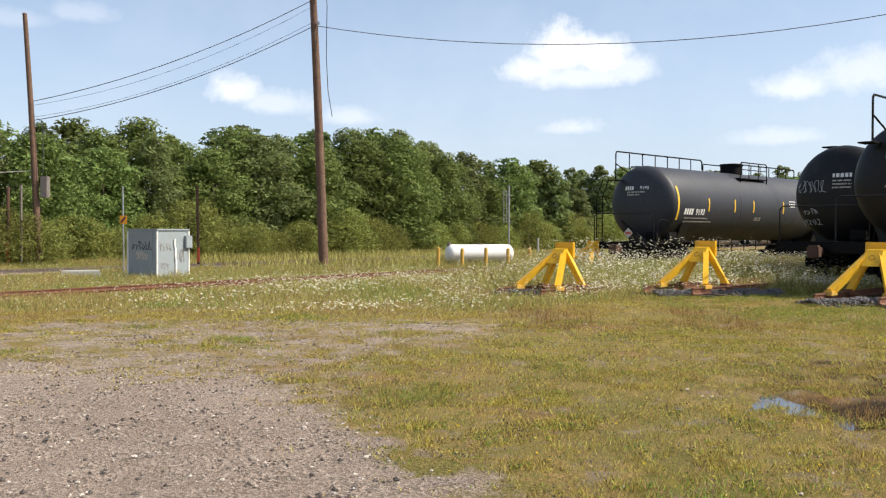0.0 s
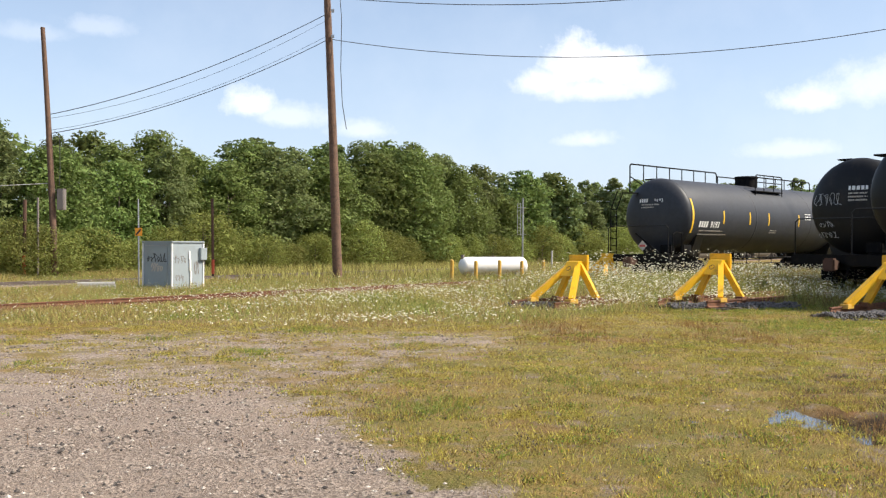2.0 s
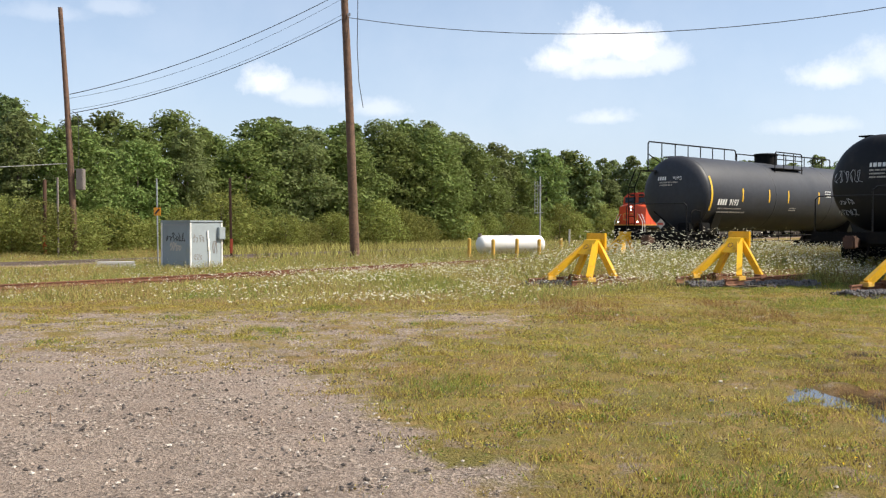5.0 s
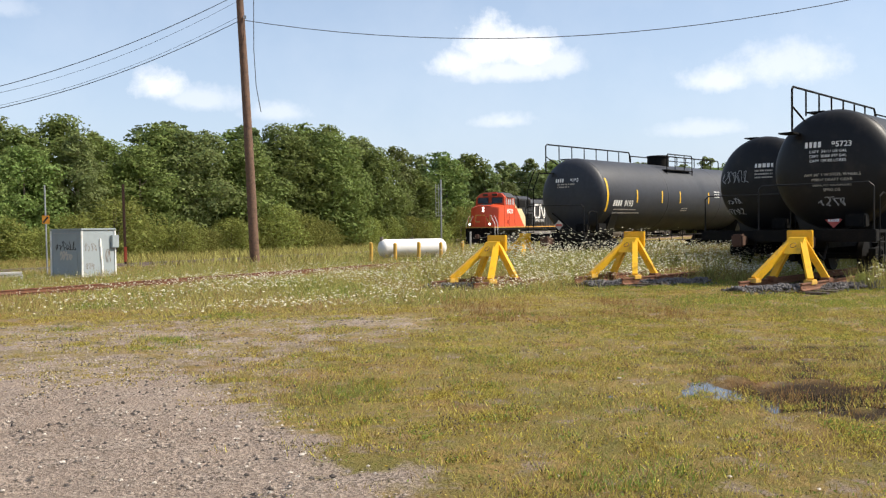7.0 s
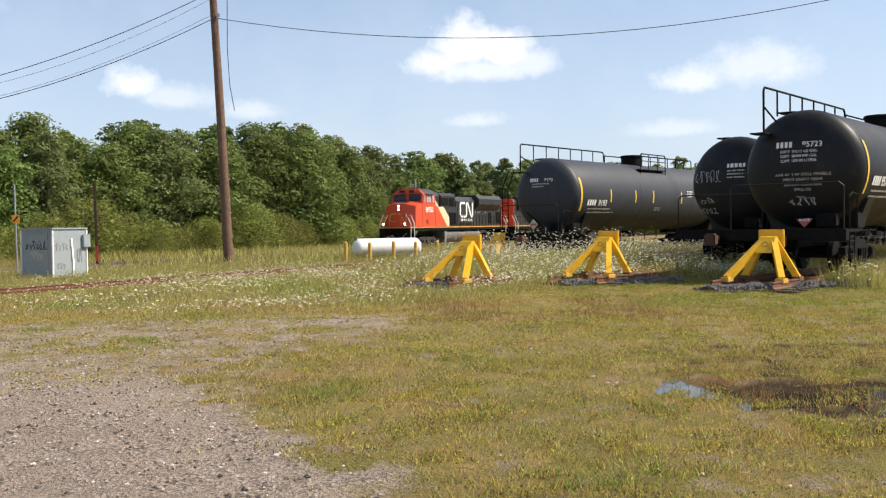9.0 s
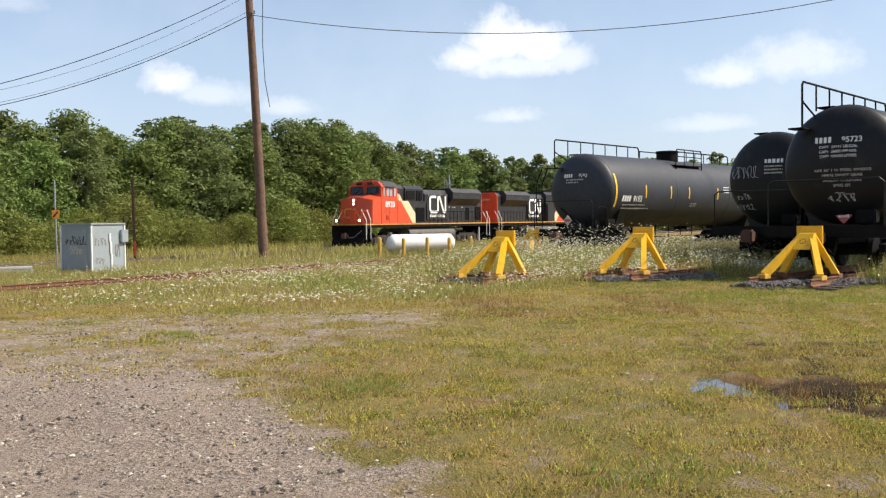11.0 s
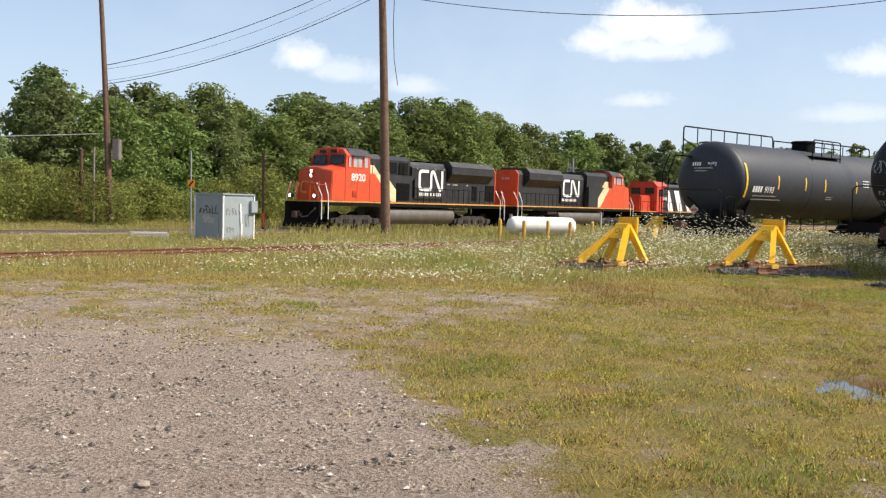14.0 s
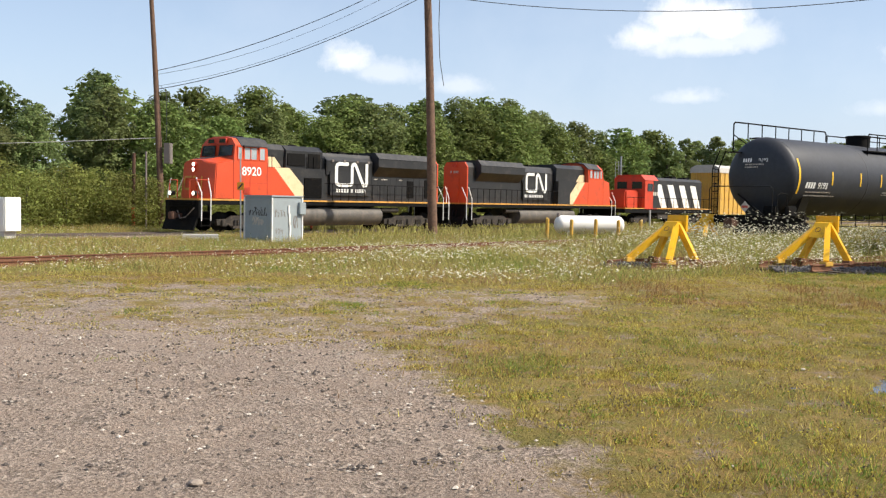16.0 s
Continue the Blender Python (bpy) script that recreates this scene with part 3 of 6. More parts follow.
U, P = along(YARD_H), Vector((math.cos(radians(YARD_H)), -math.sin(radians(YARD_H)), 0))
YARD = [  # bumping post foot, railhead, and how far the track runs on
    (Vector((10.22, 22.0, 0)), 0.22, 60), (Vector((7.05, 25.3, 0)), 0.22, 60), (Vector((3.22, 25.2, 0)), 0.17, 30), (Vector((6.15, 38.5, 0)), 0.1, 60)]
for (foot, rz, run) in YARD:
    track("yard_track", foot.x, foot.y, rz, YARD_H, -1.75, run, label="rusty stub track on grey ballast in weeds", tie_from=-1.6, tie_to=8, bed="ballastbrown", bw=0.95, bz=-0.24)
    bumping_post(foot.x, foot.y, rz)


def heap(name, x, y, deg, length, width, n, material, label):
    """Loose stones, each a rough little block."""
    bm = bmesh.new()
    d, p = along(deg), Vector((math.cos(radians(deg)), -math.sin(radians(deg)), 0))
    for _ in range(n):
        a, c = random.uniform(-0.5, 0.5), random.gauss(0, 0.28)
        q = Vector((x, y, 0)) + d * a * length + p * c * width
        r = random.uniform(0.02, 0.05)
        m = Matrix.Translation((q.x, q.y, ground_z(q.x, q.y) + 0.12 * max(0, 1 - abs(c) * 1.7) + random.uniform(0, 0.03))) @ Euler([random.uniform(0, 6) for _ in range(3)]).to_matrix().to_4x4() @ Matrix.Diagonal((r, r * random.uniform(0.6, 1), r * random.uniform(0.5, 0.9), 1))
        v = bmesh.ops.create_icosphere(bm, subdivisions=1, radius=1, matrix=m)
    tagged(new(name, finish(bm, name, material)), label, "ballast", kind="stuff")


heap("loose_ballast", 10.3, 21.3, 80, 4.2, 0.9, 1500, "ballast", "loose grey crushed stone round the end of the track")
heap("loose_ballast", 7.2, 24.4, 78, 3.6, 0.8, 1200, "ballast", "loose grey crushed stone round the end of the track")
heap("loose_ballast", 2.6, 24.7, 78, 2.6, 0.5, 300, "ballast", "sparse grey crushed stone in tall weeds")


# ---- rail cars ----
def bogie(parent, x, axles, spacing, wheel_r=0.46, material="truck", name="truck"):
    t = new(name)
    t.parent = parent
    t.location = (x, 0, 0)
    half = spacing * (axles - 1) / 2
    for i in range(axles):
        for side in (-1, 1):
            bm = bmesh.new()
            c = (-half + i * spacing, side * 0.72, wheel_r)
            m = Matrix.Translation(c) @ Euler((radians(90), 0, 0)).to_matrix().to_4x4()
            bmesh.ops.create_cone(bm, cap_ends=True, segments=28, radius1=wheel_r, radius2=wheel_r, depth=0.13, matrix=m)
            bmesh.ops.create_cone(bm, cap_ends=True, segments=12, radius1=0.14, radius2=0.11, depth=0.3, matrix=m)
            part("wheel", bm, "grime", t, smooth=True)
        bm = bmesh.new()
        bar(bm, (-half + i * spacing, -0.7, wheel_r), (-half + i * spacing, 0.7, wheel_r), 0.08)
        part("axle", bm, "grime", t)
    for side in (-1, 1):
        bm = bmesh.new()
        y0, y1 = side * 0.93, side * 1.1
        e = half + 0.42
        prism(bm, [(-e, 0.36), (-e, 0.66), (-half + 0.25, 0.70), (-half + 0.5, 0.86), (half - 0.5, 0.86), (half - 0.25, 0.70), (e, 0.66), (e, 0.36), (half - 0.3, 0.40), (half - 0.55, 0.24), (-half + 0.55, 0.24), (-half + 0.3, 0.40)], y0, y1)
        for i in range(axles):
            box(bm, -half + i * spacing - 0.17, side * 1.0, 0.30, -half + i * spacing + 0.17, side * 1.2, 0.64, 0.03)
        for i in range(axles - 1):
            c = -half + (i + 0.5) * spacing
            for k in (-0.18, 0, 0.18):
                bar(bm, (c + k, side * 1.14, 0.34), (c + k, side * 1.14, 0.62), 0.07)
            box(bm, c - 0.35, side * 1.05, 0.2, c + 0.35, side * 1.2, 0.33)
        part("side_frame", bm, material, t)
    bm = bmesh.new()
    box(bm, -0.22, -1.05, 0.45, 0.22, 1.05, 0.78, 0.03)
    part("bolster", bm, "grime", t)
    return t


def coupler(parent, x, sgn):
    bm = bmesh.new()
    box(bm, min(x, x + sgn * 0.55), -0.09, 0.74, max(x, x + sgn * 0.55), 0.09, 0.98, 0.02)
    box(bm, min(x + sgn * 0.4, x + sgn * 0.7), -0.2, 0.66, max(x + sgn * 0.4, x + sgn * 0.7), 0.17, 1.06, 0.05)
    part("coupler", bm, "postrust", parent, "rusty knuckle coupler")


END = Matrix(((0, 0, -1, 0), (-1, 0, 0, 0), (0, 1, 0, 0), (0, 0, 0, 1)))  # a plane that faces -x: its x runs to -y
SIDE = Matrix(((1, 0, 0, 0), (0, 0, -1, 0), (0, 1, 0, 0), (0, 0, 0, 1)))  # a plane that faces -y


def end_plane(x, y, z):
    return Matrix.Translation((x, y, z)) @ END


def side_plane(x, y, z, tilt=0):
    return Matrix.Translation((x, y, z)) @ pose(0, 0, 0, tilt) @ SIDE


R_T, Z_T, X_T, L_T = 1.55, 2.72, 1.0, 15.6


def tank_car(name, m, label, number, mark, graffiti, rails=True, paint="black"):
    """A tank car; its near end faces -x. Railhead at z 0."""
    c = holder(name, m, label, "tank car", "parked tank cars")
    bm = bmesh.new()
    head = [(X_T + 0.62 * (1 - math.cos(a)), R_T * math.sin(a)) for a in [radians(d) for d in (1.5, 12, 24, 36, 48, 58, 67, 75, 82, 90)]]
    tail = [(2 * X_T + L_T - s, r) for s, r in head[::-1]]
    mid = [(X_T + 0.62 + k * (L_T - 1.24) / 6, R_T) for k in range(1, 6)]
    lathe(bm, head + mid + tail, 72, "X", (0, 0, Z_T))
    shell = part("tank_shell", bm, paint, c, "black painted cylindrical tank with domed ends", smooth=True)
    for x in (X_T + 0.63, X_T + 5.9, X_T + 11.2, X_T + L_T - 0.63):
        bm = bmesh.new()
        lathe(bm, [(x - 0.03, R_T + 0.001), (x - 0.02, R_T + 0.008), (x + 0.02, R_T + 0.008), (x + 0.03, R_T + 0.001)], 72, "X", (0, 0, Z_T))
        part("weld_band", bm, paint, c, smooth=True)
    for xe, sg in ((0.0, 1), (2 * X_T + L_T, -1)):

        def X(v):
            return xe + sg * v

        def bx(bm, x0, y0, z0, x1, y1, z1, bev=0.0):
            return box(bm, min(X(x0), X(x1)), y0, z0, max(X(x0), X(x1)), y1, z1, bev)
        bm = bmesh.new()
        bx(bm, 0.0, -1.5, 0.86, 0.28, 1.5, 1.16, 0.02)
        bx(bm, 0.28, -0.3, 0.7, 4.2, 0.3, 1.17, 0.02)
        bx(bm, 0.28, -1.5, 1.08, 1.2, 1.5, 1.15)
        part("end_sill", bm, "grime", c)
        bm = bmesh.new()
        bm2 = [(-1.1, 1.1), (-1.42, 1.95), (-1.0, 1.6), (0, 1.2), (1.0, 1.6), (1.42, 1.95), (1.1, 1.1)]
        section(bm, bm2, X(2.2), X(2.75))
        part("saddle", bm, "black", c)
        coupler(c, X(0.0), -sg)
        bogie(c, X(2.6), 2, 1.75, 0.46, "grime")
        bm = bmesh.new()
        r = 0.021
        pipe(bm, [(X(0.12), -1.42, 1.15), (X(0.12), -1.42, 2.2), (X(0.12), -1.3, 2.3), (X(0.12), 1.3, 2.3), (X(0.12), 1.42, 2.2), (X(0.12), 1.42, 1.15)], r)
        part("end_handrail", bm, "black", c)
        for yl in (-1.48,):
            bm = bmesh.new()
            pipe(bm, [(X(0.35), yl, 0.5), (X(0.35), yl, 1.95), (X(0.55), yl - 0.02, 2.05), (X(1.0), yl, 2.0), (X(1.0), yl, 1.15)], r)
            pipe(bm, [(X(0.75), yl, 0.5), (X(0.75), yl, 1.15)], r)
            for z in (0.52, 0.85):
                bar(bm, (X(0.35), yl, z), (X(0.75), yl, z), 0.02, 6)
            part("side_step", bm, "grime", c)
        # ladder up to the running board, on the far side of the end
        bm = bmesh.new()
        for xl in (0.4, 0.8):
            pipe(bm, [(X(xl), 1.52, 0.5), (X(xl), 1.52, 3.0), (X(xl + 0.15), 1.3, 3.75)], r)
        for k in range(9):
            bar(bm, (X(0.4), 1.52, 0.6 + k * 0.3), (X(0.8), 1.52, 0.6 + k * 0.3), 0.016, 6)
        if paint == "greyblack":
            part("end_ladder", bm, "grime", c)
        bm = bmesh.new()
        bx(bm, 0.75, 0.75, 3.66, 1.25, 1.15, 3.7)
        if rails:
            part("end_platform", bm, "grime", c)
        bm = bmesh.new()
        box(bm, min(X(1.0), X(1.35)), -0.95, 1.2, max(X(1.0), X(1.35)), -0.45, 1.55, 0.04)
        part("brake_gear", bm, "grime", c)
        bm = bmesh.new()
        if mark[2] == 0:
            bar(bm, (X(0.5), 0.35, 2.0), (X(0.5), -0.75, 1.2), 0.035)
        bar(bm, (X(0.25), -0.3, 0.9), (X(-0.25), -0.36, 0.42), 0.03)
        bar(bm, (X(-0.25), -0.36, 0.42), (X(-0.5), -0.3, 0.6), 0.03)
        part("brake_rod", bm, "grime", c)
        bm = bmesh.new()
        box(bm, min(X(1.15), X(1.75)), -1.45, 1.15, max(X(1.15), X(1.75)), -1.3, 1.55, 0.03)
        part("side_bracket", bm, "grime", c)
    # running board, rail and fittings on top
    top = Z_T + R_T
    bm = bmesh.new()
    box(bm, X_T + 0.7, 0.3, top - 0.02, X_T + L_T - 0.7, 0.75, top + 0.02)
    part("running_board", bm, "grime", c)
    xc = X_T + L_T / 2
    for xs, xe in ((X_T - 0.4, xc - 1.4), (xc + 1.4, X_T + L_T + 0.25)) if rails else ():
        bm = bmesh.new()
        zr = top + 0.58
        post_x = [xs + (xe - xs) * k / 7 for k in range(8)]
        near_end, far_end = (0.35, 0.75) if xs < xc - 2 else (0.75, 0.35)
        pipe(bm, [(xs, 0.72, zr - 1.15 if xs < xc - 2 else zr - 0.4), (xs, 0.72, zr - 0.08), (xs + 0.08, 0.72, zr), (xe - 0.1, 0.72, zr), (xe, 0.72, zr - 0.1), (xe, 0.72, zr - 0.45)], 0.03)
        for px in post_x[1:-1]:
            bar(bm, (px, 0.72, zr), (px, 0.72, top - 0.1), 0.025, 6)
        bar(bm, (xs + 0.0, 0.72, zr - 0.5), (xs + 0.9, 0.72, top - 0.25), 0.025, 6)
        part("top_handrail", bm, "grime", c)
    bm = bmesh.new()
    lathe(bm, [(top - 0.12, 0.5), (top + 0.34, 0.5), (top + 0.36, 0.54), (top + 0.42, 0.54), (top + 0.45, 0.5), (top + 0.47, 0.2)], 28, "Z", (xc, 0, 0))
    part("valve_dome", bm, "grime", c, "black round valve housing", smooth=True)
    bm = bmesh.new()
    box(bm, xc - 1.3, -1.15, top - 0.32, xc + 1.3, -0.45, top - 0.28)
    part("dome_platform", bm, "grime", c)
    bm = bmesh.new()
    zr = top + 0.42
    pipe(bm, [(xc - 1.25, -1.12, top - 0.5), (xc - 1.25, -1.12, zr - 0.1), (xc - 1.15, -1.12, zr), (xc + 1.15, -1.12, zr), (xc + 1.25, -1.12, zr - 0.1), (xc + 1.25, -1.12, top - 0.5)], 0.026)
    pipe(bm, [(xc - 1.3, 0.72, top), (xc - 1.3, 0.72, zr), (xc + 1.3, 0.72, zr), (xc + 1.3, 0.72, top)], 0.026)
    for px in (xc - 0.45, xc + 0.45):
        bar(bm, (px, -1.12, zr), (px, -1.12, top - 0.3), 0.022, 6)
    bar(bm, (xc - 1.25, -1.12, top + 0.1), (xc + 1.25, -1.12, top + 0.1), 0.02, 6)
    part("dome_rail", bm, "grime", c)
    bm = bmesh.new()
    for yy in (-1.25,):
        bar(bm, (4.3, yy, 1.0), (2 * X_T + L_T - 4.3, yy, 1.0), 0.025, 6)
        bar(bm, (4.3, yy, 0.75), (2 * X_T + L_T - 4.3, yy, 0.75), 0.02, 6)
        for k in range(9):
            xk = 4.3 + k * (2 * X_T + L_T - 8.6) / 8
            bar(bm, (xk, yy, 0.72), (xk, yy, 1.25), 0.02, 6)
    part("side_pipe", bm, "grime", c)
    # reflective tape, curved on the near side
    def tape(x, a0, a1, w=0.06):
        bm = bmesh.new()
        n = 8
        for i in range(n):
            q = []
            for a in (a0 + (a1 - a0) * i / n, a0 + (a1 - a0) * (i + 1) / n):
                for dx in (-w, w):
                    q.append(bm.verts.new((x + dx, -(R_T + 0.012) * math.cos(radians(a)), Z_T + (R_T + 0.012) * math.sin(radians(a)))))
            bm.faces.new((q[0], q[1], q[3], q[2]))
        part("reflective_tape", bm, "reflect", c, "yellow reflective strip")
    tape(X_T + 0.72, -26, 26)
    for k, x in enumerate((3.1, 5.3, 7.0, 9.9, 12.0, 14.4)):
        tape(X_T + x, -11, 9, 0.045)
    # lettering and paint follow the dished end
    def face_x(y, z):
        r = min(1.0, math.hypot(y, z - Z_T) / R_T)
        return X_T + 0.62 * (1 - math.sqrt(1 - r * r))

    def press(ob):
        for v in ob.data.vertices:
            p = ob.matrix_basis @ v.co
            p.x = face_x(p.y, p.z) - 0.012 - (v.co.z + 0.002)
            v.co = ob.matrix_basis.inverted() @ p
        return ob
    if mark[0]:
        z = Z_T + 0.55
        press(bars([(-0.55 + 0.115 * k, -0.475 + 0.115 * k, 0, 0.15) for k in range(4)], end_plane(0, 0.02, z), "marking", c))
        press(words(number, 0.2, end_plane(0, -0.36, z), "marking", c, "car_number", bold=0.002))
        if mark[1]:
            for k, line in enumerate(("CAPY  34111 US GAL", "CAPY  28400 IMP GAL", "CAPY 129100 LITRES")):
                press(words(line, 0.1, end_plane(0, -0.02, z - 0.14 - 0.12 * k), "marking", c, "capacity_lettering", width=0.95 - 0.02 * k, bold=0.0))
        else:
            press(bars([(-0.45, 0.4, -0.12, 0.055), (-0.45, 0.2, -0.23, 0.055)], end_plane(0, 0, z), "fadedmark", c))
    if mark[1]:
        for k, line in enumerate(('AAR 36" 1 W STEEL WHEELS', "M901E DRAFT GEAR", "SE60CHT COUPLERS", "SPRG D5")):
            press(words(line, 0.1, end_plane(0, -0.12, Z_T - 0.19 - 0.13 * k), "fadedmark", c, "equipment_lettering", width=(1.4, 1.0, 0.95, 0.42)[k], bold=0.0))
    if mark[3]:
        press(bars([(-0.2, 0.4, 0, 0.13)], end_plane(0, -0.1, Z_T + 0.5), "marking", c))
        press(bars([(-0.2, 0.4, -0.13, 0.05), (-0.2, 0.4, -0.24, 0.05), (-0.2, 0.4, -0.35, 0.05)], end_plane(0, -0.1, Z_T + 0.5), "fadedmark", c))
    for k, (y, z, w, h, n, seed) in enumerate(graffiti):
        press(scrawl(loops(n, w, h, seed), end_plane(0, y, z), "greymark", c, 0.007))
    if mark[2] >= 0:
        pl = new("hazard_placard")
        pl.parent = c
        pl.matrix_local = end_plane(face_x(0, 1.3) - 0.08, -0.08, 1.4) if mark[2] else end_plane(0.3, -0.1, 1.5)
        bm = bmesh.new()
        box(bm, -0.15, -0.15, -0.012, 0.15, 0.15, 0.0)
        bmesh.ops.rotate(bm, verts=bm.verts, matrix=Matrix.Rotation(radians(45), 3, "Z"))
        part("placard_plate", bm, "placard" if mark[2] else "fadedmark", pl, "diamond hazard placard")
        bm = bmesh.new()
        box(bm, -0.14, -0.045, 0.0, 0.14, 0.045, 0.004)
        part("number_panel", bm, "marking" if mark[2] else "placard", pl)
        if mark[2]:
            words("1075", 0.1, pose(0, -0.035, 0.006), "placard", pl, "placard_number")
    def side_face(x, deg):
        return Matrix.Translation((x, -(R_T + 0.012) * math.cos(radians(deg)), Z_T + (R_T + 0.012) * math.sin(radians(deg)))) @ pose(0, 0, 0, -deg) @ SIDE
    bars([(-0.66 + 0.18 * k, -0.53 + 0.18 * k, 0, 0.25) for k in range(4)], side_face(X_T + 1.85, -17), "marking", c)
    words(number, 0.36, side_face(X_T + 2.42, -17), "marking", c, "car_number", bold=0.008)
    bars([(-0.9, 0.9, 0.1, 0.05), (-0.9, 1.3, -0.06, 0.05)], side_face(X_T + 2.2, -27), "fadedmark", c)
    bars([(-0.3, 0.3, 0.1, 0.04), (-0.3, 0.3, 0.0, 0.04)], side_face(X_T + 7.5, -24), "fadedmark", c)
    bars([(-0.3, 0.3, 0.15, 0.05), (-0.3, 0.3, 0.03, 0.05), (-0.3, 0.3, -0.09, 0.05)], side_face(X_T + 10.8, 4), "marking", c)
    return c


def car_at(p, rz, back=0.9):
    q = Vector(p) - U * back
    return heading(q.x, q.y, rz, YARD_H)


tank_car("tank_car", car_at((11.5, 23.2, 0), 0.24), "matte black tank car with white numbers and a red diamond placard", "95723", (1, 1, 1, 0), [(0.25, 1.76, 0.75, 0.24, 4, 3)])
tank_car("tank_car", car_at((12.5, 29.9, 0), 0.18), "black tank car with white graffiti scrawled on its end", "7", (0, 0, -1, 1), [(1.35, 2.75, 1.0, 0.42, 5, 5), (1.15, 2.05, 0.55, 0.2, 4, 7), (1.3, 1.7, 0.8, 0.25, 5, 8)], False)
tank_car("tank_car", car_at((7.85, 38.2, 0), 0.1), "dark grey-black tank car in white flowering weeds", "9193", (1, 0, 0, 0), [], True, "greyblack")


# ---- the train ----
LOCO_L = 20.3


def rail_run(parent, x0, x1, y, z0, posts, material="grime", name="handrail", height=0.95):
    bm = bmesh.new()
    bar(bm, (x0, y, z0 + height), (x1, y, z0 + height), 0.022, 6)
    for k in range(posts):
        x = x0 + (x1 - x0) * k / (posts - 1)
        bar(bm, (x, y, z0), (x, y, z0 + height), 0.02, 6)
    part(name, bm, material, parent)


def louvres(parent, x0, x1, y, z0, z1, n, material="grime", name="louvre_panel"):
    bm = bmesh.new()
    box(bm, x0, y - 0.01, z0, x1, y + 0.02, z1)
    for k in range(n):
        z = z0 + (z1 - z0) * (k + 0.25) / n
        box(bm, x0 + 0.02, y - 0.04, z, x1 - 0.02, y - 0.01, z + (z1 - z0) / n * 0.45)
    part(name, bm, material, parent)


def ribbon(bm, pts, w, y):
    """A flat painted band of even width along points in x and z, mitred at its corners."""
    P2 = [Vector(p) for p in pts]
    rows = []
    for k, p in enumerate(P2):
        d0 = (p - P2[k - 1]).normalized() if k else (P2[1] - p).normalized()
        d1 = (P2[k + 1] - p).normalized() if k < len(P2) - 1 else d0
        m = (d0 + d1).normalized()
        c = max(0.5, m.dot(d0))
        n = Vector((-m.y, m.x)) * (w / 2 / c)
        rows.append([bm.verts.new((q.x, y + dy, q.y)) for q in (p + n, p - n) for dy in (-0.006, 0.006)])
    for a, b in itertools.pairwise(rows):
        for i, j in ((0, 1), (1, 3), (3, 2), (2, 0)):
            bm.faces.new((a[i], a[j], b[j], b[i]))
    bm.faces.new([rows[0][i] for i in (0, 1, 3, 2)])
    bm.faces.new([rows[-1][i] for i in (0, 2, 3, 1)])


BAND = ((0.6, 1.0), (0.16, 1.0), (0.05, 0.95), (0.0, 0.84), (0.0, 0.16), (0.05, 0.05), (0.16, 0.0), (0.62, 0.0), (0.74, 0.04), (0.78, 0.14), (0.78, 0.88), (0.82, 0.97), (0.9, 1.0), (0.97, 0.94), (1.33, 0.07), (1.4, 0.0), (1.49, 0.03), (1.53, 0.12), (1.53, 1.06))


def emblem(parent, x, z, h, y, way=1):
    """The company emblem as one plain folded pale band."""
    bm = bmesh.new()
    ribbon(bm, [(x + way * a * h * 1.28, z + b * h) for a, b in BAND], 0.17 * h, y)
    part("emblem", bm, "marking", parent, "folded pale band of the painted company emblem")


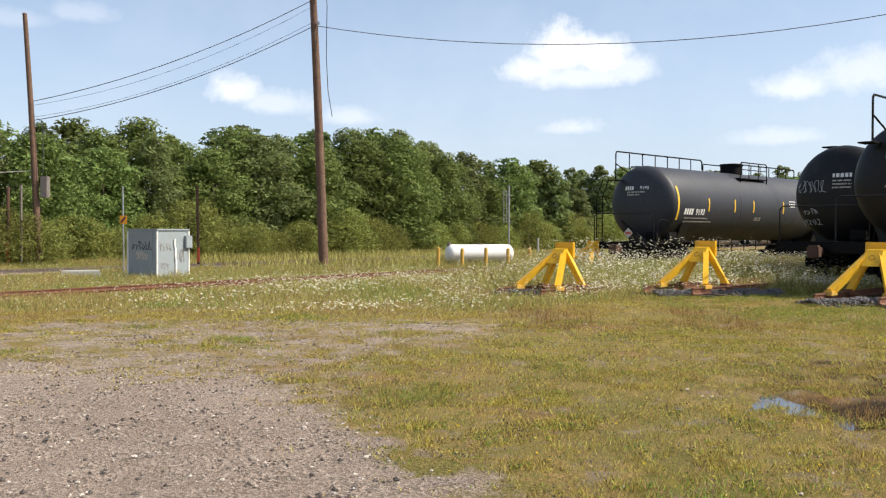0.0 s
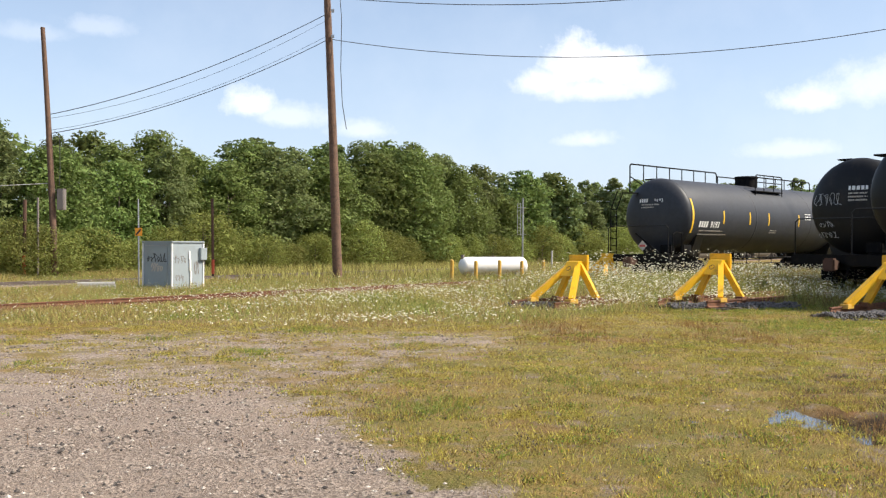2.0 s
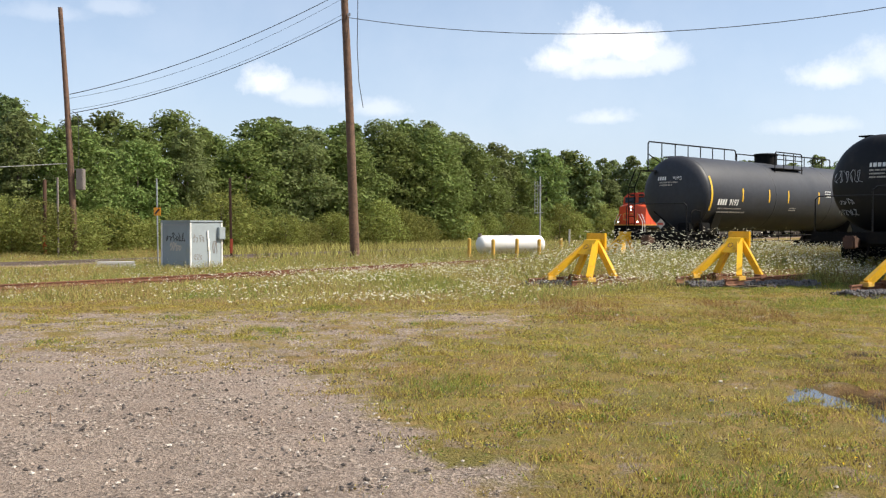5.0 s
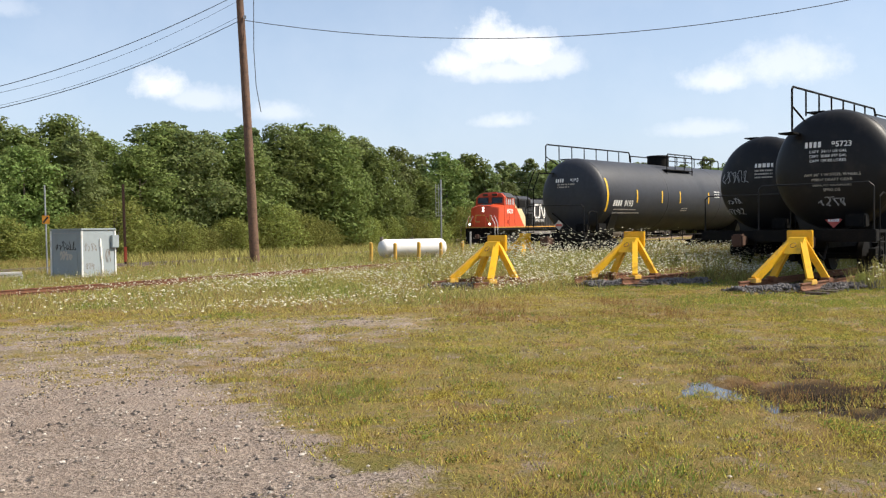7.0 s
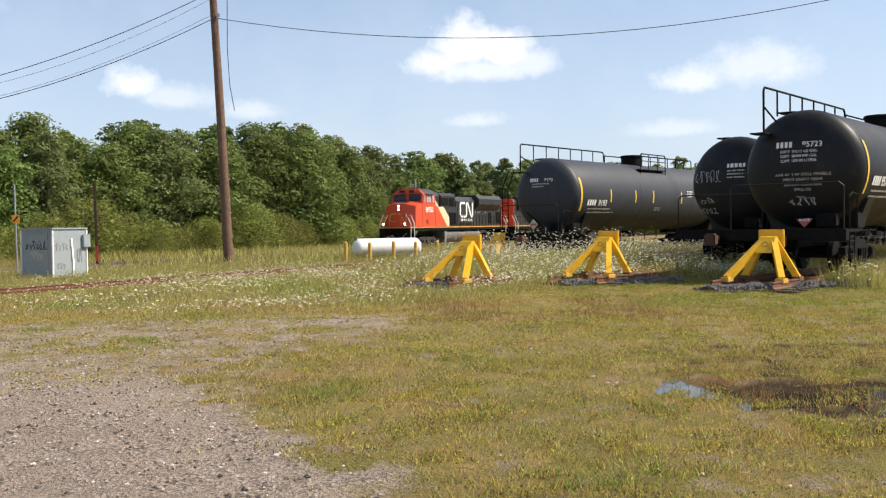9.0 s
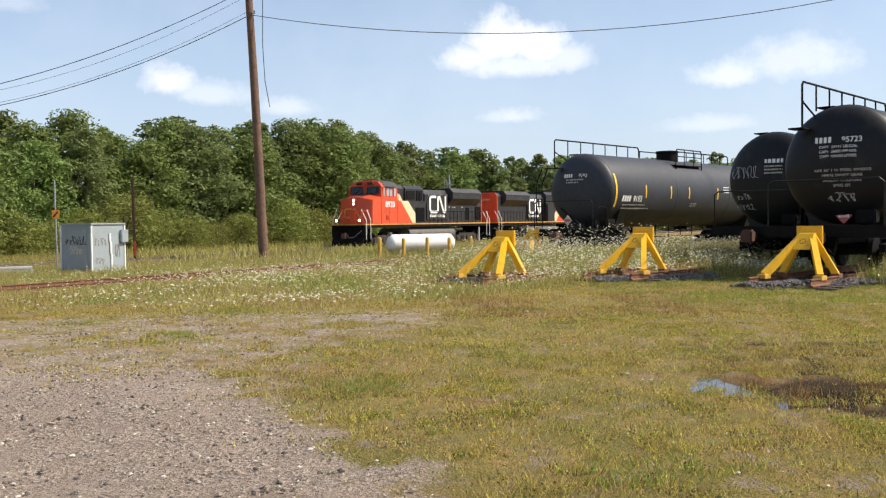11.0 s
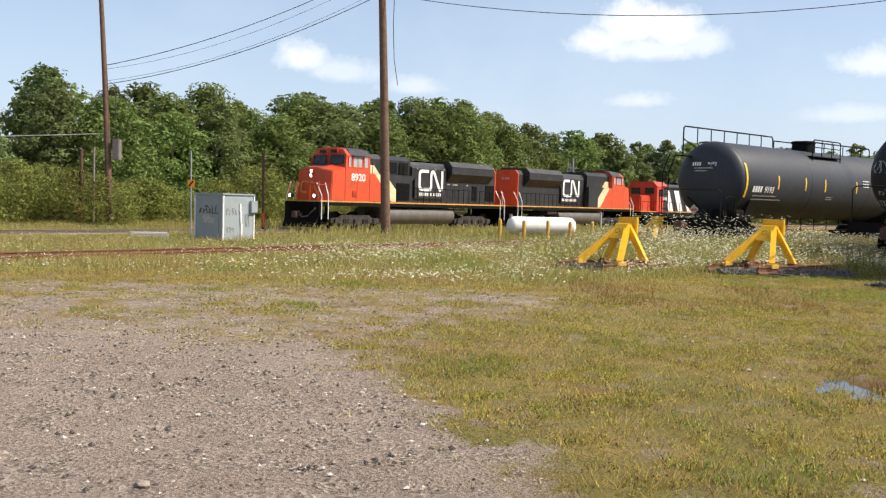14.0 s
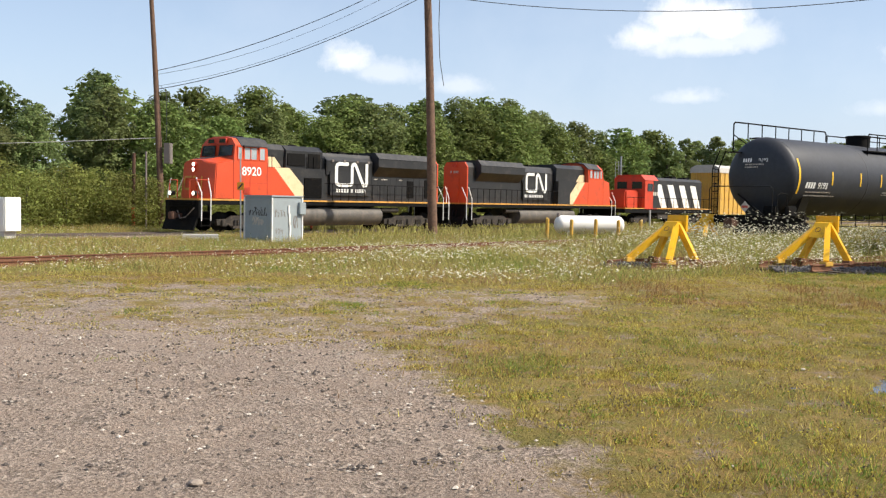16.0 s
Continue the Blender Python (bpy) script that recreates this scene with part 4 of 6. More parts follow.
def locomotive(name, m, label, number, lamps=True):
    """Six-axle wide-nose diesel; its nose faces -x, coupler face at x 0, railhead at z 0."""
    c = holder(name, m, label, "locomotive", "locomotives of the train")
    D = 1.72
    # underframe
    bm = bmesh.new()
    box(bm, 0.75, -1.5, 1.42, LOCO_L - 0.75, 1.5, D - 0.09, 0.02)
    part("frame", bm, "grime", c)
    bm = bmesh.new()
    box(bm, 0.7, -1.53, D - 0.09, LOCO_L - 0.7, 1.53, D, 0.01)
    part("sill_stripe", bm, "sillyellow", c, "yellow sill stripe along the deck edge")
    for xe, sg in ((0.0, 1), (LOCO_L, -1)):
        bm = bmesh.new()
        xa, xb = sorted((xe + sg * 0.68, xe + sg * 0.8))
        box(bm, xa, -1.5, 0.75, xb, 1.5, D - 0.1, 0.02)
        part("pilot_plate", bm, "grime", c)
        bm = bmesh.new()
        prism(bm, [(xe + sg * 0.66, 0.8), (xe + sg * 0.42, 0.15), (xe + sg * 0.5, 0.12), (xe + sg * 0.78, 0.8)], -1.4, 1.4)
        part("snow_plow", bm, "grime", c)
        coupler(c, xe + sg * 0.68, -sg)
        for y0 in (-0.9, -0.6, 0.55, 0.85):
            bm = bmesh.new()
            pipe(bm, [(xe + sg * 0.64, y0, 1.25), (xe + sg * 0.45, y0 + 0.03, 0.85), (xe + sg * 0.4, y0 + 0.12, 0.6)], 0.035)
            part("air_hose", bm, "grime", c)
        for y in (-1.5, 1.5):
            bm = bmesh.new()
            for k, z in enumerate((0.35, 0.7, 1.05, 1.38)):
                box(bm, min(xe + sg * 0.85, xe + sg * 1.35), y - 0.02 if y < 0 else y - 0.25, z, max(xe + sg * 0.85, xe + sg * 1.35), y + 0.25 if y < 0 else y + 0.02, z + 0.03)
            box(bm, min(xe + sg * 0.82, xe + sg * 0.86), min(y, y * 0.84), 0.3, max(xe + sg * 0.82, xe + sg * 0.86), max(y, y * 0.84), D - 0.1)
            box(bm, min(xe + sg * 1.35, xe + sg * 1.39), min(y, y * 0.84), 0.3, max(xe + sg * 1.35, xe + sg * 1.39), max(y, y * 0.84), D - 0.1)
            part("step_well", bm, "grime", c)
            bm = bmesh.new()
            for dx in (0.84, 1.38):
                pipe(bm, [(xe + sg * dx, y * 1.01, 0.6), (xe + sg * dx, y * 1.01, 2.0), (xe + sg * (dx + (0.1 if dx > 1 else -0.06)), y * 0.75, 2.75)], 0.03)
            part("grab_rail", bm, "white", c, "white painted grab rails beside the steps")
    bm = bmesh.new()
    for k in range(3):
        box(bm, 0.5, -1.2, 1.3 + 0.11 * k, 0.7, 1.2, 1.35 + 0.11 * k, 0.01)
    part("anticlimber", bm, "grime", c)
    bm = bmesh.new()
    pipe(bm, [(0.55, -1.3, 1.25), (0.42, -0.75, 0.78), (0.42, -0.25, 0.72), (0.5, 0.1, 1.1)], 0.03)
    part("brake_hose", bm, "boxgrey", c)
    bogie(c, 4.15, 3, 1.7, 0.53)
    bogie(c, LOCO_L - 4.15, 3, 1.7, 0.53)
    bm = bmesh.new()
    section(bm, [(-1.05, 1.36), (-1.3, 1.28), (-1.46, 1.08), (-1.5, 0.85), (-1.42, 0.6), (-1.22, 0.38), (-0.9, 0.3), (0.9, 0.3), (1.22, 0.38), (1.42, 0.6), (1.5, 0.85), (1.46, 1.08), (1.3, 1.28), (1.05, 1.36)], 6.6, 13.5)
    part("fuel_tank", bm, "tankgrey", c, "dusty grey-brown rounded fuel tank between the trucks", smooth=True)
    for y in (-1.2, 1.2):
        bm = bmesh.new()
        bar(bm, (13.6, y, 1.2), (15.0, y, 1.2), 0.15, 16)
        part("air_reservoir", bm, "truck", c)
        bm = bmesh.new()
        bar(bm, (6.9, y * 1.12, 1.41), (12.9, y * 1.12, 1.41), 0.035, 8)
        part("brake_pipe", bm, "grime", c)
    # nose: a wide block that narrows to the front
    bm = bmesh.new()
    v = [bm.verts.new(p) for p in ((1.32, -0.9, D), (1.32, 0.9, D), (1.6, -1.5, D), (1.6, 1.5, D), (2.76, -1.53, D), (2.76, 1.53, D),
                                   (1.45, -0.85, 3.6), (1.45, 0.85, 3.6), (1.75, -1.46, 3.5), (1.75, 1.46, 3.5), (2.76, -1.53, 3.72), (2.76, 1.53, 3.72), (2.76, -0.6, 3.92), (2.76, 0.6, 3.92), (1.55, -0.5, 3.72), (1.55, 0.5, 3.72))]
    for f in ((0, 1, 7, 15, 14, 6), (0, 6, 8, 2), (1, 3, 9, 7), (2, 8, 10, 4), (3, 5, 11, 9), (6, 14, 12, 10, 8), (7, 9, 11, 13, 15), (14, 15, 13, 12), (0, 2, 4, 5, 3, 1), (4, 10, 12, 13, 11, 5)):
        bm.faces.new([v[i] for i in f])
    bmesh.ops.bevel(bm, geom=bm.edges[:], offset=0.04, segments=2, affect="EDGES", clamp_overlap=True)
    part("nose", bm, "orange", c, "orange-red wide nose", smooth=True)
    bm = bmesh.new()
    prism(bm, [(1.75, 3.74), (2.72, 3.915), (2.72, 3.935), (1.75, 3.765)], -0.55, 0.55)
    part("antiglare_panel", bm, "locoblack", c)
    bm = bmesh.new()
    box(bm, 1.3, -0.3, D, 1.42, 0.3, 2.75, 0.015)
    part("nose_door", bm, "orange", c)
    # cab
    bm = bmesh.new()
    section(bm, [(-1.53, D), (1.53, D), (1.53, 3.8), (1.48, 4.5), (1.1, 4.85), (0.5, 4.96), (-0.5, 4.96), (-1.1, 4.85), (-1.48, 4.5), (-1.53, 3.8)], 2.75, 4.9)
    for vv in bm.verts:
        if vv.co.x < 2.8 and vv.co.z > 3.9:
            vv.co.x += (vv.co.z - 3.8) * 0.16
    part("cab", bm, "orange", c, "orange-red driver's cab")
    bm = bmesh.new()
    section(bm, [(-1.55, 4.46), (-1.14, 4.86), (-0.5, 4.985), (0.5, 4.985), (1.14, 4.86), (1.55, 4.46), (1.5, 4.46), (1.1, 4.82), (0.5, 4.94), (-0.5, 4.94), (-1.1, 4.82), (-1.5, 4.46)], 3.2, 5.0)
    part("cab_roof", bm, "roofgrey", c, "dusty dark grey cab roof")
    for y0, y1 in ((-1.3, -0.2), (0.2, 1.3)):
        w = new("windscreen")
        w.parent = c
        bm = bmesh.new()
        v = [bm.verts.new((2.75 + (z - 3.8) * 0.16 - 0.02, y, z)) for y, z in ((y0, 3.98), (y1, 3.98), (y1, 4.45), (y0, 4.45))]
        bm.faces.new(v)
        bmesh.ops.solidify(bm, geom=bm.faces[:], thickness=0.02)
        part("pane", bm, "glass", w)
        bm = bmesh.new()
        for a, b in (((y0, 3.96), (y1, 3.96)), ((y1, 3.96), (y1, 4.47)), ((y1, 4.47), (y0, 4.47)), ((y0, 4.47), (y0, 3.96))):
            beam(bm, (2.74 + (a[1] - 3.8) * 0.16 - 0.02, *a), (2.74 + (b[1] - 3.8) * 0.16 - 0.02, *b), 0.04, 0.04)
        part("frame", bm, "locoblack", w)
    for y in (-1, 1):
        for k, (x0, x1, g) in enumerate(((2.98, 3.25, "paleglass"), (3.38, 4.2, "paleglass"), (4.35, 4.72, "paleglass"))):
            w = new("side_window")
            w.parent = c
            bm = bmesh.new()
            box(bm, x0, y * 1.52 - 0.015, 3.78, x1, y * 1.52 + 0.015, 4.38)
            part("pane", bm, g, w)
            bm = bmesh.new()
            for a, b in (((x0, 3.76), (x1, 3.76)), ((x1, 3.76), (x1, 4.4)), ((x1, 4.4), (x0, 4.4)), ((x0, 4.4), (x0, 3.76))):
                beam(bm, (a[0], y * 1.53, a[1]), (b[0], y * 1.53, b[1]), 0.05, 0.05)
            if k == 1:
                beam(bm, (3.79, y * 1.53, 3.76), (3.79, y * 1.53, 4.4), 0.05, 0.05)
            part("frame", bm, "orange", w)
        bm = bmesh.new()
        box(bm, 3.3, y * 1.56 - 0.1, 4.42, 4.35, y * 1.56 + 0.1, 4.48)
        part("window_shade", bm, "locoblack", c)
    bm = bmesh.new()
    for x in (2.72, 3.75, 4.86):
        box(bm, x, -1.545, D + 0.05, x + 0.03, -1.53, 3.6)
    box(bm, 2.75, -1.545, 2.55, 4.86, -1.53, 2.57)
    part("panel_seams", bm, "red", c)
    louvres(c, 3.35, 3.75, -1.54, 2.0, 2.35, 4, "red", "cab_vent")
    if number:
        words(number, 0.62, side_plane(3.85, -1.55, 2.96), "marking", c, "road_number", bold=0.008)
    # number boards and headlights
    bm = bmesh.new()
    box(bm, 2.78, -0.75, 4.56, 3.1, 0.75, 4.86, 0.02)
    part("number_board", bm, "red", c)
    bm = bmesh.new()
    for y in (-0.62, 0.36):
        box(bm, 2.755, y - 0.13, 4.62, 2.785, y + 0.39, 4.81)
    part("number_glass", bm, "glass", c)
    for (x, y, z, r) in ((1.42, -0.02, 3.46, 0.1), (1.4, -0.02, 3.2, 0.1), (0.72, -1.05, 1.98, 0.1), (0.72, 1.05, 1.98, 0.1)):
        bm = bmesh.new()
        bar(bm, (x - 0.06, y, z), (x + 0.2, y, z), r * 1.25, 16)
        part("headlight_housing", bm, "red" if z > 2.5 else "locoblack", c)
        bm = bmesh.new()
        bar(bm, (x - 0.075, y, z), (x - 0.062, y, z), r, 16)
        part("headlight", bm, "lamp" if lamps else "galv", c, "lit round headlight" if lamps else "unlit headlight")
    bm = bmesh.new()
    ribbon(bm, [(-0.8 + a * 1.0, 2.2 + b * 0.62) for a, b in BAND], 0.11, 0.0)
    for v in bm.verts:
        v.co = (1.297 + 0.069 * (v.co.z - D) + v.co.y, -v.co.x, v.co.z)
    part("nose_emblem", bm, "sillyellow", c)
    bm = bmesh.new()
    for y in (-1.25, 1.25):
        pipe(bm, [(0.78, y, D), (0.78, y, 2.65), (1.35, y * 1.15, 2.65)], 0.024)
        pipe(bm, [(0.78, y * 0.45, D), (0.78, y * 0.45, 2.65), (0.78, y, 2.65)], 0.024)
    part("front_handrail", bm, "red", c)
    # long hood
    H = 1.02
    bm = bmesh.new()
    section(bm, [(-H, D), (H, D), (H, 4.1), (0.78, 4.42), (-0.78, 4.42), (-H, 4.1)], 4.9, LOCO_L - 1.5)
    part("hood", bm, "locoblack", c, "black long hood")
    bm = bmesh.new()
    section(bm, [(-1.5, D), (1.5, D), (1.5, 3.45), (-1.5, 3.45)], 4.9, 8.9)
    part("equipment_box", bm, "locoblack", c)
    # slanted cream band and orange between cab and hood, on both sides
    for sd in (-1, 1):
        yy = sd * 1.515
        bm = bmesh.new()
        prism(bm, [(4.91, D + 0.02), (6.95, D + 0.02), (5.35, 3.44), (4.91, 3.44)], yy - 0.004, yy + 0.004)
        part("orange_wedge", bm, "orange", c)
        bm = bmesh.new()
        prism(bm, [(6.95, D + 0.02), (7.35, D + 0.02), (7.35, 2.5), (6.35, 3.44), (5.35, 3.44)], yy - 0.004, yy + 0.004)
        part("cream_band", bm, "cream", c, "slanted cream band")
        bm = bmesh.new()
        prism(bm, [(4.94, 3.47), (6.1, 3.47), (5.6, 4.0), (4.94, 4.0)], sd * 1.172 - 0.01, sd * 1.172 + 0.01)
        part("cream_band", bm, "cream", c)
    louvres(c, 7.4, 8.65, -1.525, 1.85, 2.95, 10)
    bm = bmesh.new()
    section(bm, [(-1.25, 3.2), (-1.3, 4.4), (-0.95, 4.68), (0.95, 4.68), (1.3, 4.4), (1.25, 3.2)], 6.3, 8.9)
    part("brake_housing", bm, "locoblack", c)
    bm = bmesh.new()
    section(bm, [(-1.12, 3.3), (-1.16, 4.4), (-0.9, 4.7), (0.9, 4.7), (1.16, 4.4), (1.12, 3.3)], 4.93, 6.29)
    part("inverter_cabinet", bm, "locoblack", c, "black cabinet behind the cab")
    bm = bmesh.new()
    for y in (-0.55, 0.0, 0.55):
        lathe(bm, [(4.66, 0.24), (4.74, 0.24), (4.76, 0.2)], 16, "Z", (7.6 + 0.5 * y, y, 0))
    part("roof_fan", bm, "grime", c)
    bm = bmesh.new()
    box(bm, 6.4, -1.325, 3.6, 7.6, -1.29, 4.25)
    box(bm, 7.85, -1.325, 3.5, 8.7, -1.29, 4.28)
    part("brake_grille", bm, "grime", c)
    for x in (5.3, 6.1, 7.7, 8.2, 8.8):
        bm = bmesh.new()
        bar(bm, (x, -1.36, 3.3), (x, -1.36, 4.1), 0.02, 6)
        part("grab_iron", bm, "grime", c)
    bm = bmesh.new()
    section(bm, [(-1.12, 3.2), (-1.16, 4.0), (-0.8, 4.35), (0.8, 4.35), (1.16, 4.0), (1.12, 3.2)], 9.3, 12.9)
    part("central_cover", bm, "locoblack", c, smooth=False)
    bm = bmesh.new()
    box(bm, 9.6, -1.17, D + 0.3, 12.8, 1.17, 3.4)
    part("hood_casing", bm, "locoblack", c)
    for sd in (-1, 1):
        emblem(c, 10.05 if sd < 0 else 12.45, 2.62, 1.22, sd * 1.185, -sd)
        bars([(-1.15, 1.15, 0, 0.2)], side_plane(11.2, -1.18, 2.2) if sd < 0 else Matrix.Translation((11.5, 1.18, 2.18)) @ pose(0, 0, 0, 0, 0, 180) @ SIDE, "marking", c)
    bm = bmesh.new()
    for x in (9.7, 10.6, 11.6, 12.5):
        box(bm, x, -1.2, 3.92, x + 0.16, -1.15, 4.06)
    part("lifting_lug", bm, "boxgrey", c)
    # radiator wings
    bm = bmesh.new()
    section(bm, [(-1.02, 3.2), (-1.52, 3.75), (-1.52, 4.25), (-1.2, 4.58), (1.2, 4.58), (1.52, 4.25), (1.52, 3.75), (1.02, 3.2)], 13.1, 18.0)
    part("radiator_wing", bm, "locoblack", c, "black flared radiator housing")
    bm = bmesh.new()
    section(bm, [(-1.545, 4.24), (-1.2, 4.6), (1.2, 4.6), (1.545, 4.24), (1.5, 4.24), (1.2, 4.55), (-1.2, 4.55), (-1.5, 4.24)], 13.1, 18.0)
    part("radiator_cap", bm, "roofgrey", c)
    bm = bmesh.new()
    for x in (10.9, 12.0, 13.4):
        box(bm, x, -0.5, 4.42, x + 0.5, 0.5, 4.56, 0.03)
    part("exhaust_hatch", bm, "grime", c)
    # hood doors
    for k in range(9):
        x = 13.0 + k * 0.52
        bm = bmesh.new()
        box(bm, x, -H - 0.018, D + 0.15, x + 0.48, -H - 0.002, 3.15)
        part("hood_door", bm, "locoblack", c)
    bars([(0, 0.25, 0, 0.07), (0.6, 1.1, 0, 0.07), (2.1, 2.4, 0, 0.07)], side_plane(13.2, -H - 0.03, 3.0), "fadedmark", c)
    louvres(c, 16.0, 16.6, -H - 0.02, 1.95, 3.0, 9)
    louvres(c, 17.6, LOCO_L - 1.6, -H - 0.02, 1.95, 3.1, 9)
    # hood end
    bm = bmesh.new()
    section(bm, [(-H - 0.02, D), (H + 0.02, D), (H + 0.02, 4.12), (0.79, 4.45), (-0.79, 4.45), (-H - 0.02, 4.12)], LOCO_L - 1.5, LOCO_L - 1.4)
    box(bm, LOCO_L - 1.42, -0.35, D, LOCO_L - 1.36, 0.35, 3.6, 0.01)
    part("hood_end", bm, "orange", c, "orange-red rear end of the hood")
    bm = bmesh.new()
    box(bm, LOCO_L - 1.4, -0.2, 4.1, LOCO_L - 1.28, 0.2, 4.35, 0.03)
    part("rear_headlight", bm, "red", c)
    bars([(-0.4, 0.4, 0, 0.16)], Matrix.Translation((LOCO_L - 1.355, 0, 3.7)) @ Matrix(((0, 0, 1, 0), (1, 0, 0, 0), (0, 1, 0, 0), (0, 0, 0, 1))), "fadedmark", c)
    rail_run(c, 8.9, LOCO_L - 1.4, -1.47, D, 17)
    rail_run(c, 8.9, LOCO_L - 1.4, 1.47, D, 17)
    rail_run(c, LOCO_L - 0.85, LOCO_L - 0.84, -1.3, D, 2, "white")
    bm = bmesh.new()
    box(bm, 3.9, -0.25, 4.95, 4.3, 0.25, 5.06, 0.02)
    part("cab_antenna", bm, "grime", c)
    return c


def striped_locomotive(name, m, label):
    """Older hood locomotive: red cab end, black hood with slanted white stripes. Cab end faces -x."""
    c = holder(name, m, label, "locomotive", "locomotives of the train")
    n, D = 17.0, 1.45
    bm = bmesh.new()
    box(bm, 0.7, -1.45, 1.1, n - 0.7, 1.45, D, 0.02)
    part("frame", bm, "grime", c)
    bm = bmesh.new()
    box(bm, 0.68, -1.48, D, n - 0.68, 1.48, D + 0.08, 0.01)
    part("sill_stripe", bm, "sillyellow", c)
    coupler(c, 0.65, -1)
    coupler(c, n - 0.65, 1)
    bogie(c, 4.0, 2, 2.5, 0.5)
    bogie(c, n - 4.0, 2, 2.5, 0.5)
    bm = bmesh.new()
    section(bm, [(-1.3, 1.1), (-1.35, 0.6), (1.35, 0.6), (1.3, 1.1)], 6.4, 10.6)
    part("fuel_tank", bm, "truck", c)
    bm = bmesh.new()
    box(bm, 1.6, -0.95, D, 3.8, 0.95, 3.0, 0.12)
    part("nose", bm, "red", c, "red low nose")
    bm = bmesh.new()
    section(bm, [(-1.5, D), (1.5, D), (1.5, 3.9), (1.1, 4.3), (-1.1, 4.3), (-1.5, 3.9)], 3.8, 5.9)
    part("cab", bm, "red", c, "red cab")
    bm = bmesh.new()
    box(bm, 5.2, -1.515, D + 0.05, 5.95, -1.49, 3.9)
    part("cab_panel", bm, "locoblack", c)
    bm = bmesh.new()
    section(bm, [(-1.54, 3.88), (-1.12, 4.34), (1.12, 4.34), (1.54, 3.88), (1.48, 3.88), (1.1, 4.28), (-1.1, 4.28), (-1.48, 3.88)], 3.7, 6.0)
    part("cab_roof", bm, "red", c)
    for y0, y1 in ((-1.2, -0.25), (0.25, 1.2)):
        bm = bmesh.new()
        box(bm, 3.77, y0, 3.15, 3.8, y1, 3.75)
        part("windscreen", bm, "glass", c)
    bm = bmesh.new()
    box(bm, 4.2, -1.52, 2.95, 5.1, -1.5, 3.6)
    part("side_window", bm, "glass", c)
    bm = bmesh.new()
    section(bm, [(-0.95, D), (0.95, D), (0.95, 3.95), (0.7, 4.2), (-0.7, 4.2), (-0.95, 3.95)], 5.9, n - 1.7)
    part("hood", bm, "locoblack", c, "black hood")
    for k in range(4):
        x = 6.7 + k * 2.15
        bm = bmesh.new()
        prism(bm, [(x + 0.9, D + 0.12), (x + 1.95, D + 0.12), (x + 0.85, 3.6), (x - 0.2, 3.6)], -0.965, -0.957)
        part("white_stripe", bm, "white", c, "slanted white stripe")
    bm = bmesh.new()
    for x in (7.0, 10.5, 13.0):
        box(bm, x, -0.4, 4.2, x + 0.9, 0.4, 4.38, 0.03)
    part("exhaust_hatch", bm, "grime", c)
    bars([(-0.4, 0.4, 0, 0.3)], side_plane(5.55, -1.53, 2.6), "fadedmark", c)
    rail_run(c, 1.0, n - 1.0, -1.42, D, 14)
    return c


def covered_car(name, m, label):
    """Tall enclosed vehicle-carrying car with ribbed yellow sides and a pale roof."""
    c = holder(name, m, label, "rail car")
    n = 27.0
    bm = bmesh.new()
    section(bm, [(-1.5, 1.0), (1.5, 1.0), (1.5, 5.0), (-1.5, 5.0)], 0.8, n - 0.8)
    part("body", bm, "autorack", c, "faded yellow body")
    me = None
    for k in range(26):
        if me is None:
            bm = bmesh.new()
            box(bm, 0, -1.58, 1.0, 0.1, -1.5, 5.0)
            me = finish(bm, "side_rib", "autorack")
        ob = new("side_rib", me)
        ob.parent = c
        ob.location.x = 0.9 + k
    bm = bmesh.new()
    for y in (-0.9, -0.35, 0.35, 0.9):
        box(bm, 0.7, y - 0.04, 1.0, 0.8, y + 0.04, 5.0)
    part("end_door_rib", bm, "autorack", c)
    bm = bmesh.new()
    section(bm, [(-1.56, 5.0), (1.56, 5.0), (1.5, 5.45), (0.9, 5.75), (-0.9, 5.75), (-1.5, 5.45)], 0.7, n - 0.7)
    part("roof", bm, "concrete", c, "pale grey metal roof")
    bogie(c, 3.0, 2, 1.75)
    bogie(c, n - 3.0, 2, 1.75)
    coupler(c, 0.8, -1)
    bm = bmesh.new()
    for yl in (-1.5, -1.1):
        bar(bm, (0.6, yl, 0.8), (0.6, yl, 5.6), 0.03)
    for k in range(14):
        bar(bm, (0.6, -1.5, 1.0 + k * 0.33), (0.6, -1.1, 1.0 + k * 0.33), 0.018, 6)
    part("end_ladder", bm, "grime", c)
    return c


MAIN_U = along(MAIN_H)


def on_main(s, turned=False, length=0.0):
    """Pose of a vehicle whose leading end is s metres along the main line."""
    p = MAIN_FOOT + MAIN_U * (s + (length if turned else 0.0))
    return pose(p.x, p.y, MAIN_Z, 0, 0, 90 - MAIN_H + (180 if turned else 0))


TRAIN = [
    (locomotive("locomotive", on_main(0), "orange-red and black diesel locomotive with lit headlights", "8920"), 0.0, False, 0.0),
    (locomotive("locomotive", on_main(40), "orange-red and black diesel locomotive running rear end first", "", False), LOCO_L + 0.1, True, LOCO_L),
    (striped_locomotive("locomotive", on_main(80), "red and black hood locomotive with slanted white stripes"), 2 * LOCO_L + 0.2, False, 17.0),
    (covered_car("covered_rail_car", on_main(120), "tall faded yellow covered rail car with a pale roof"), 2 * LOCO_L + 17.3, False, 27.0),
]
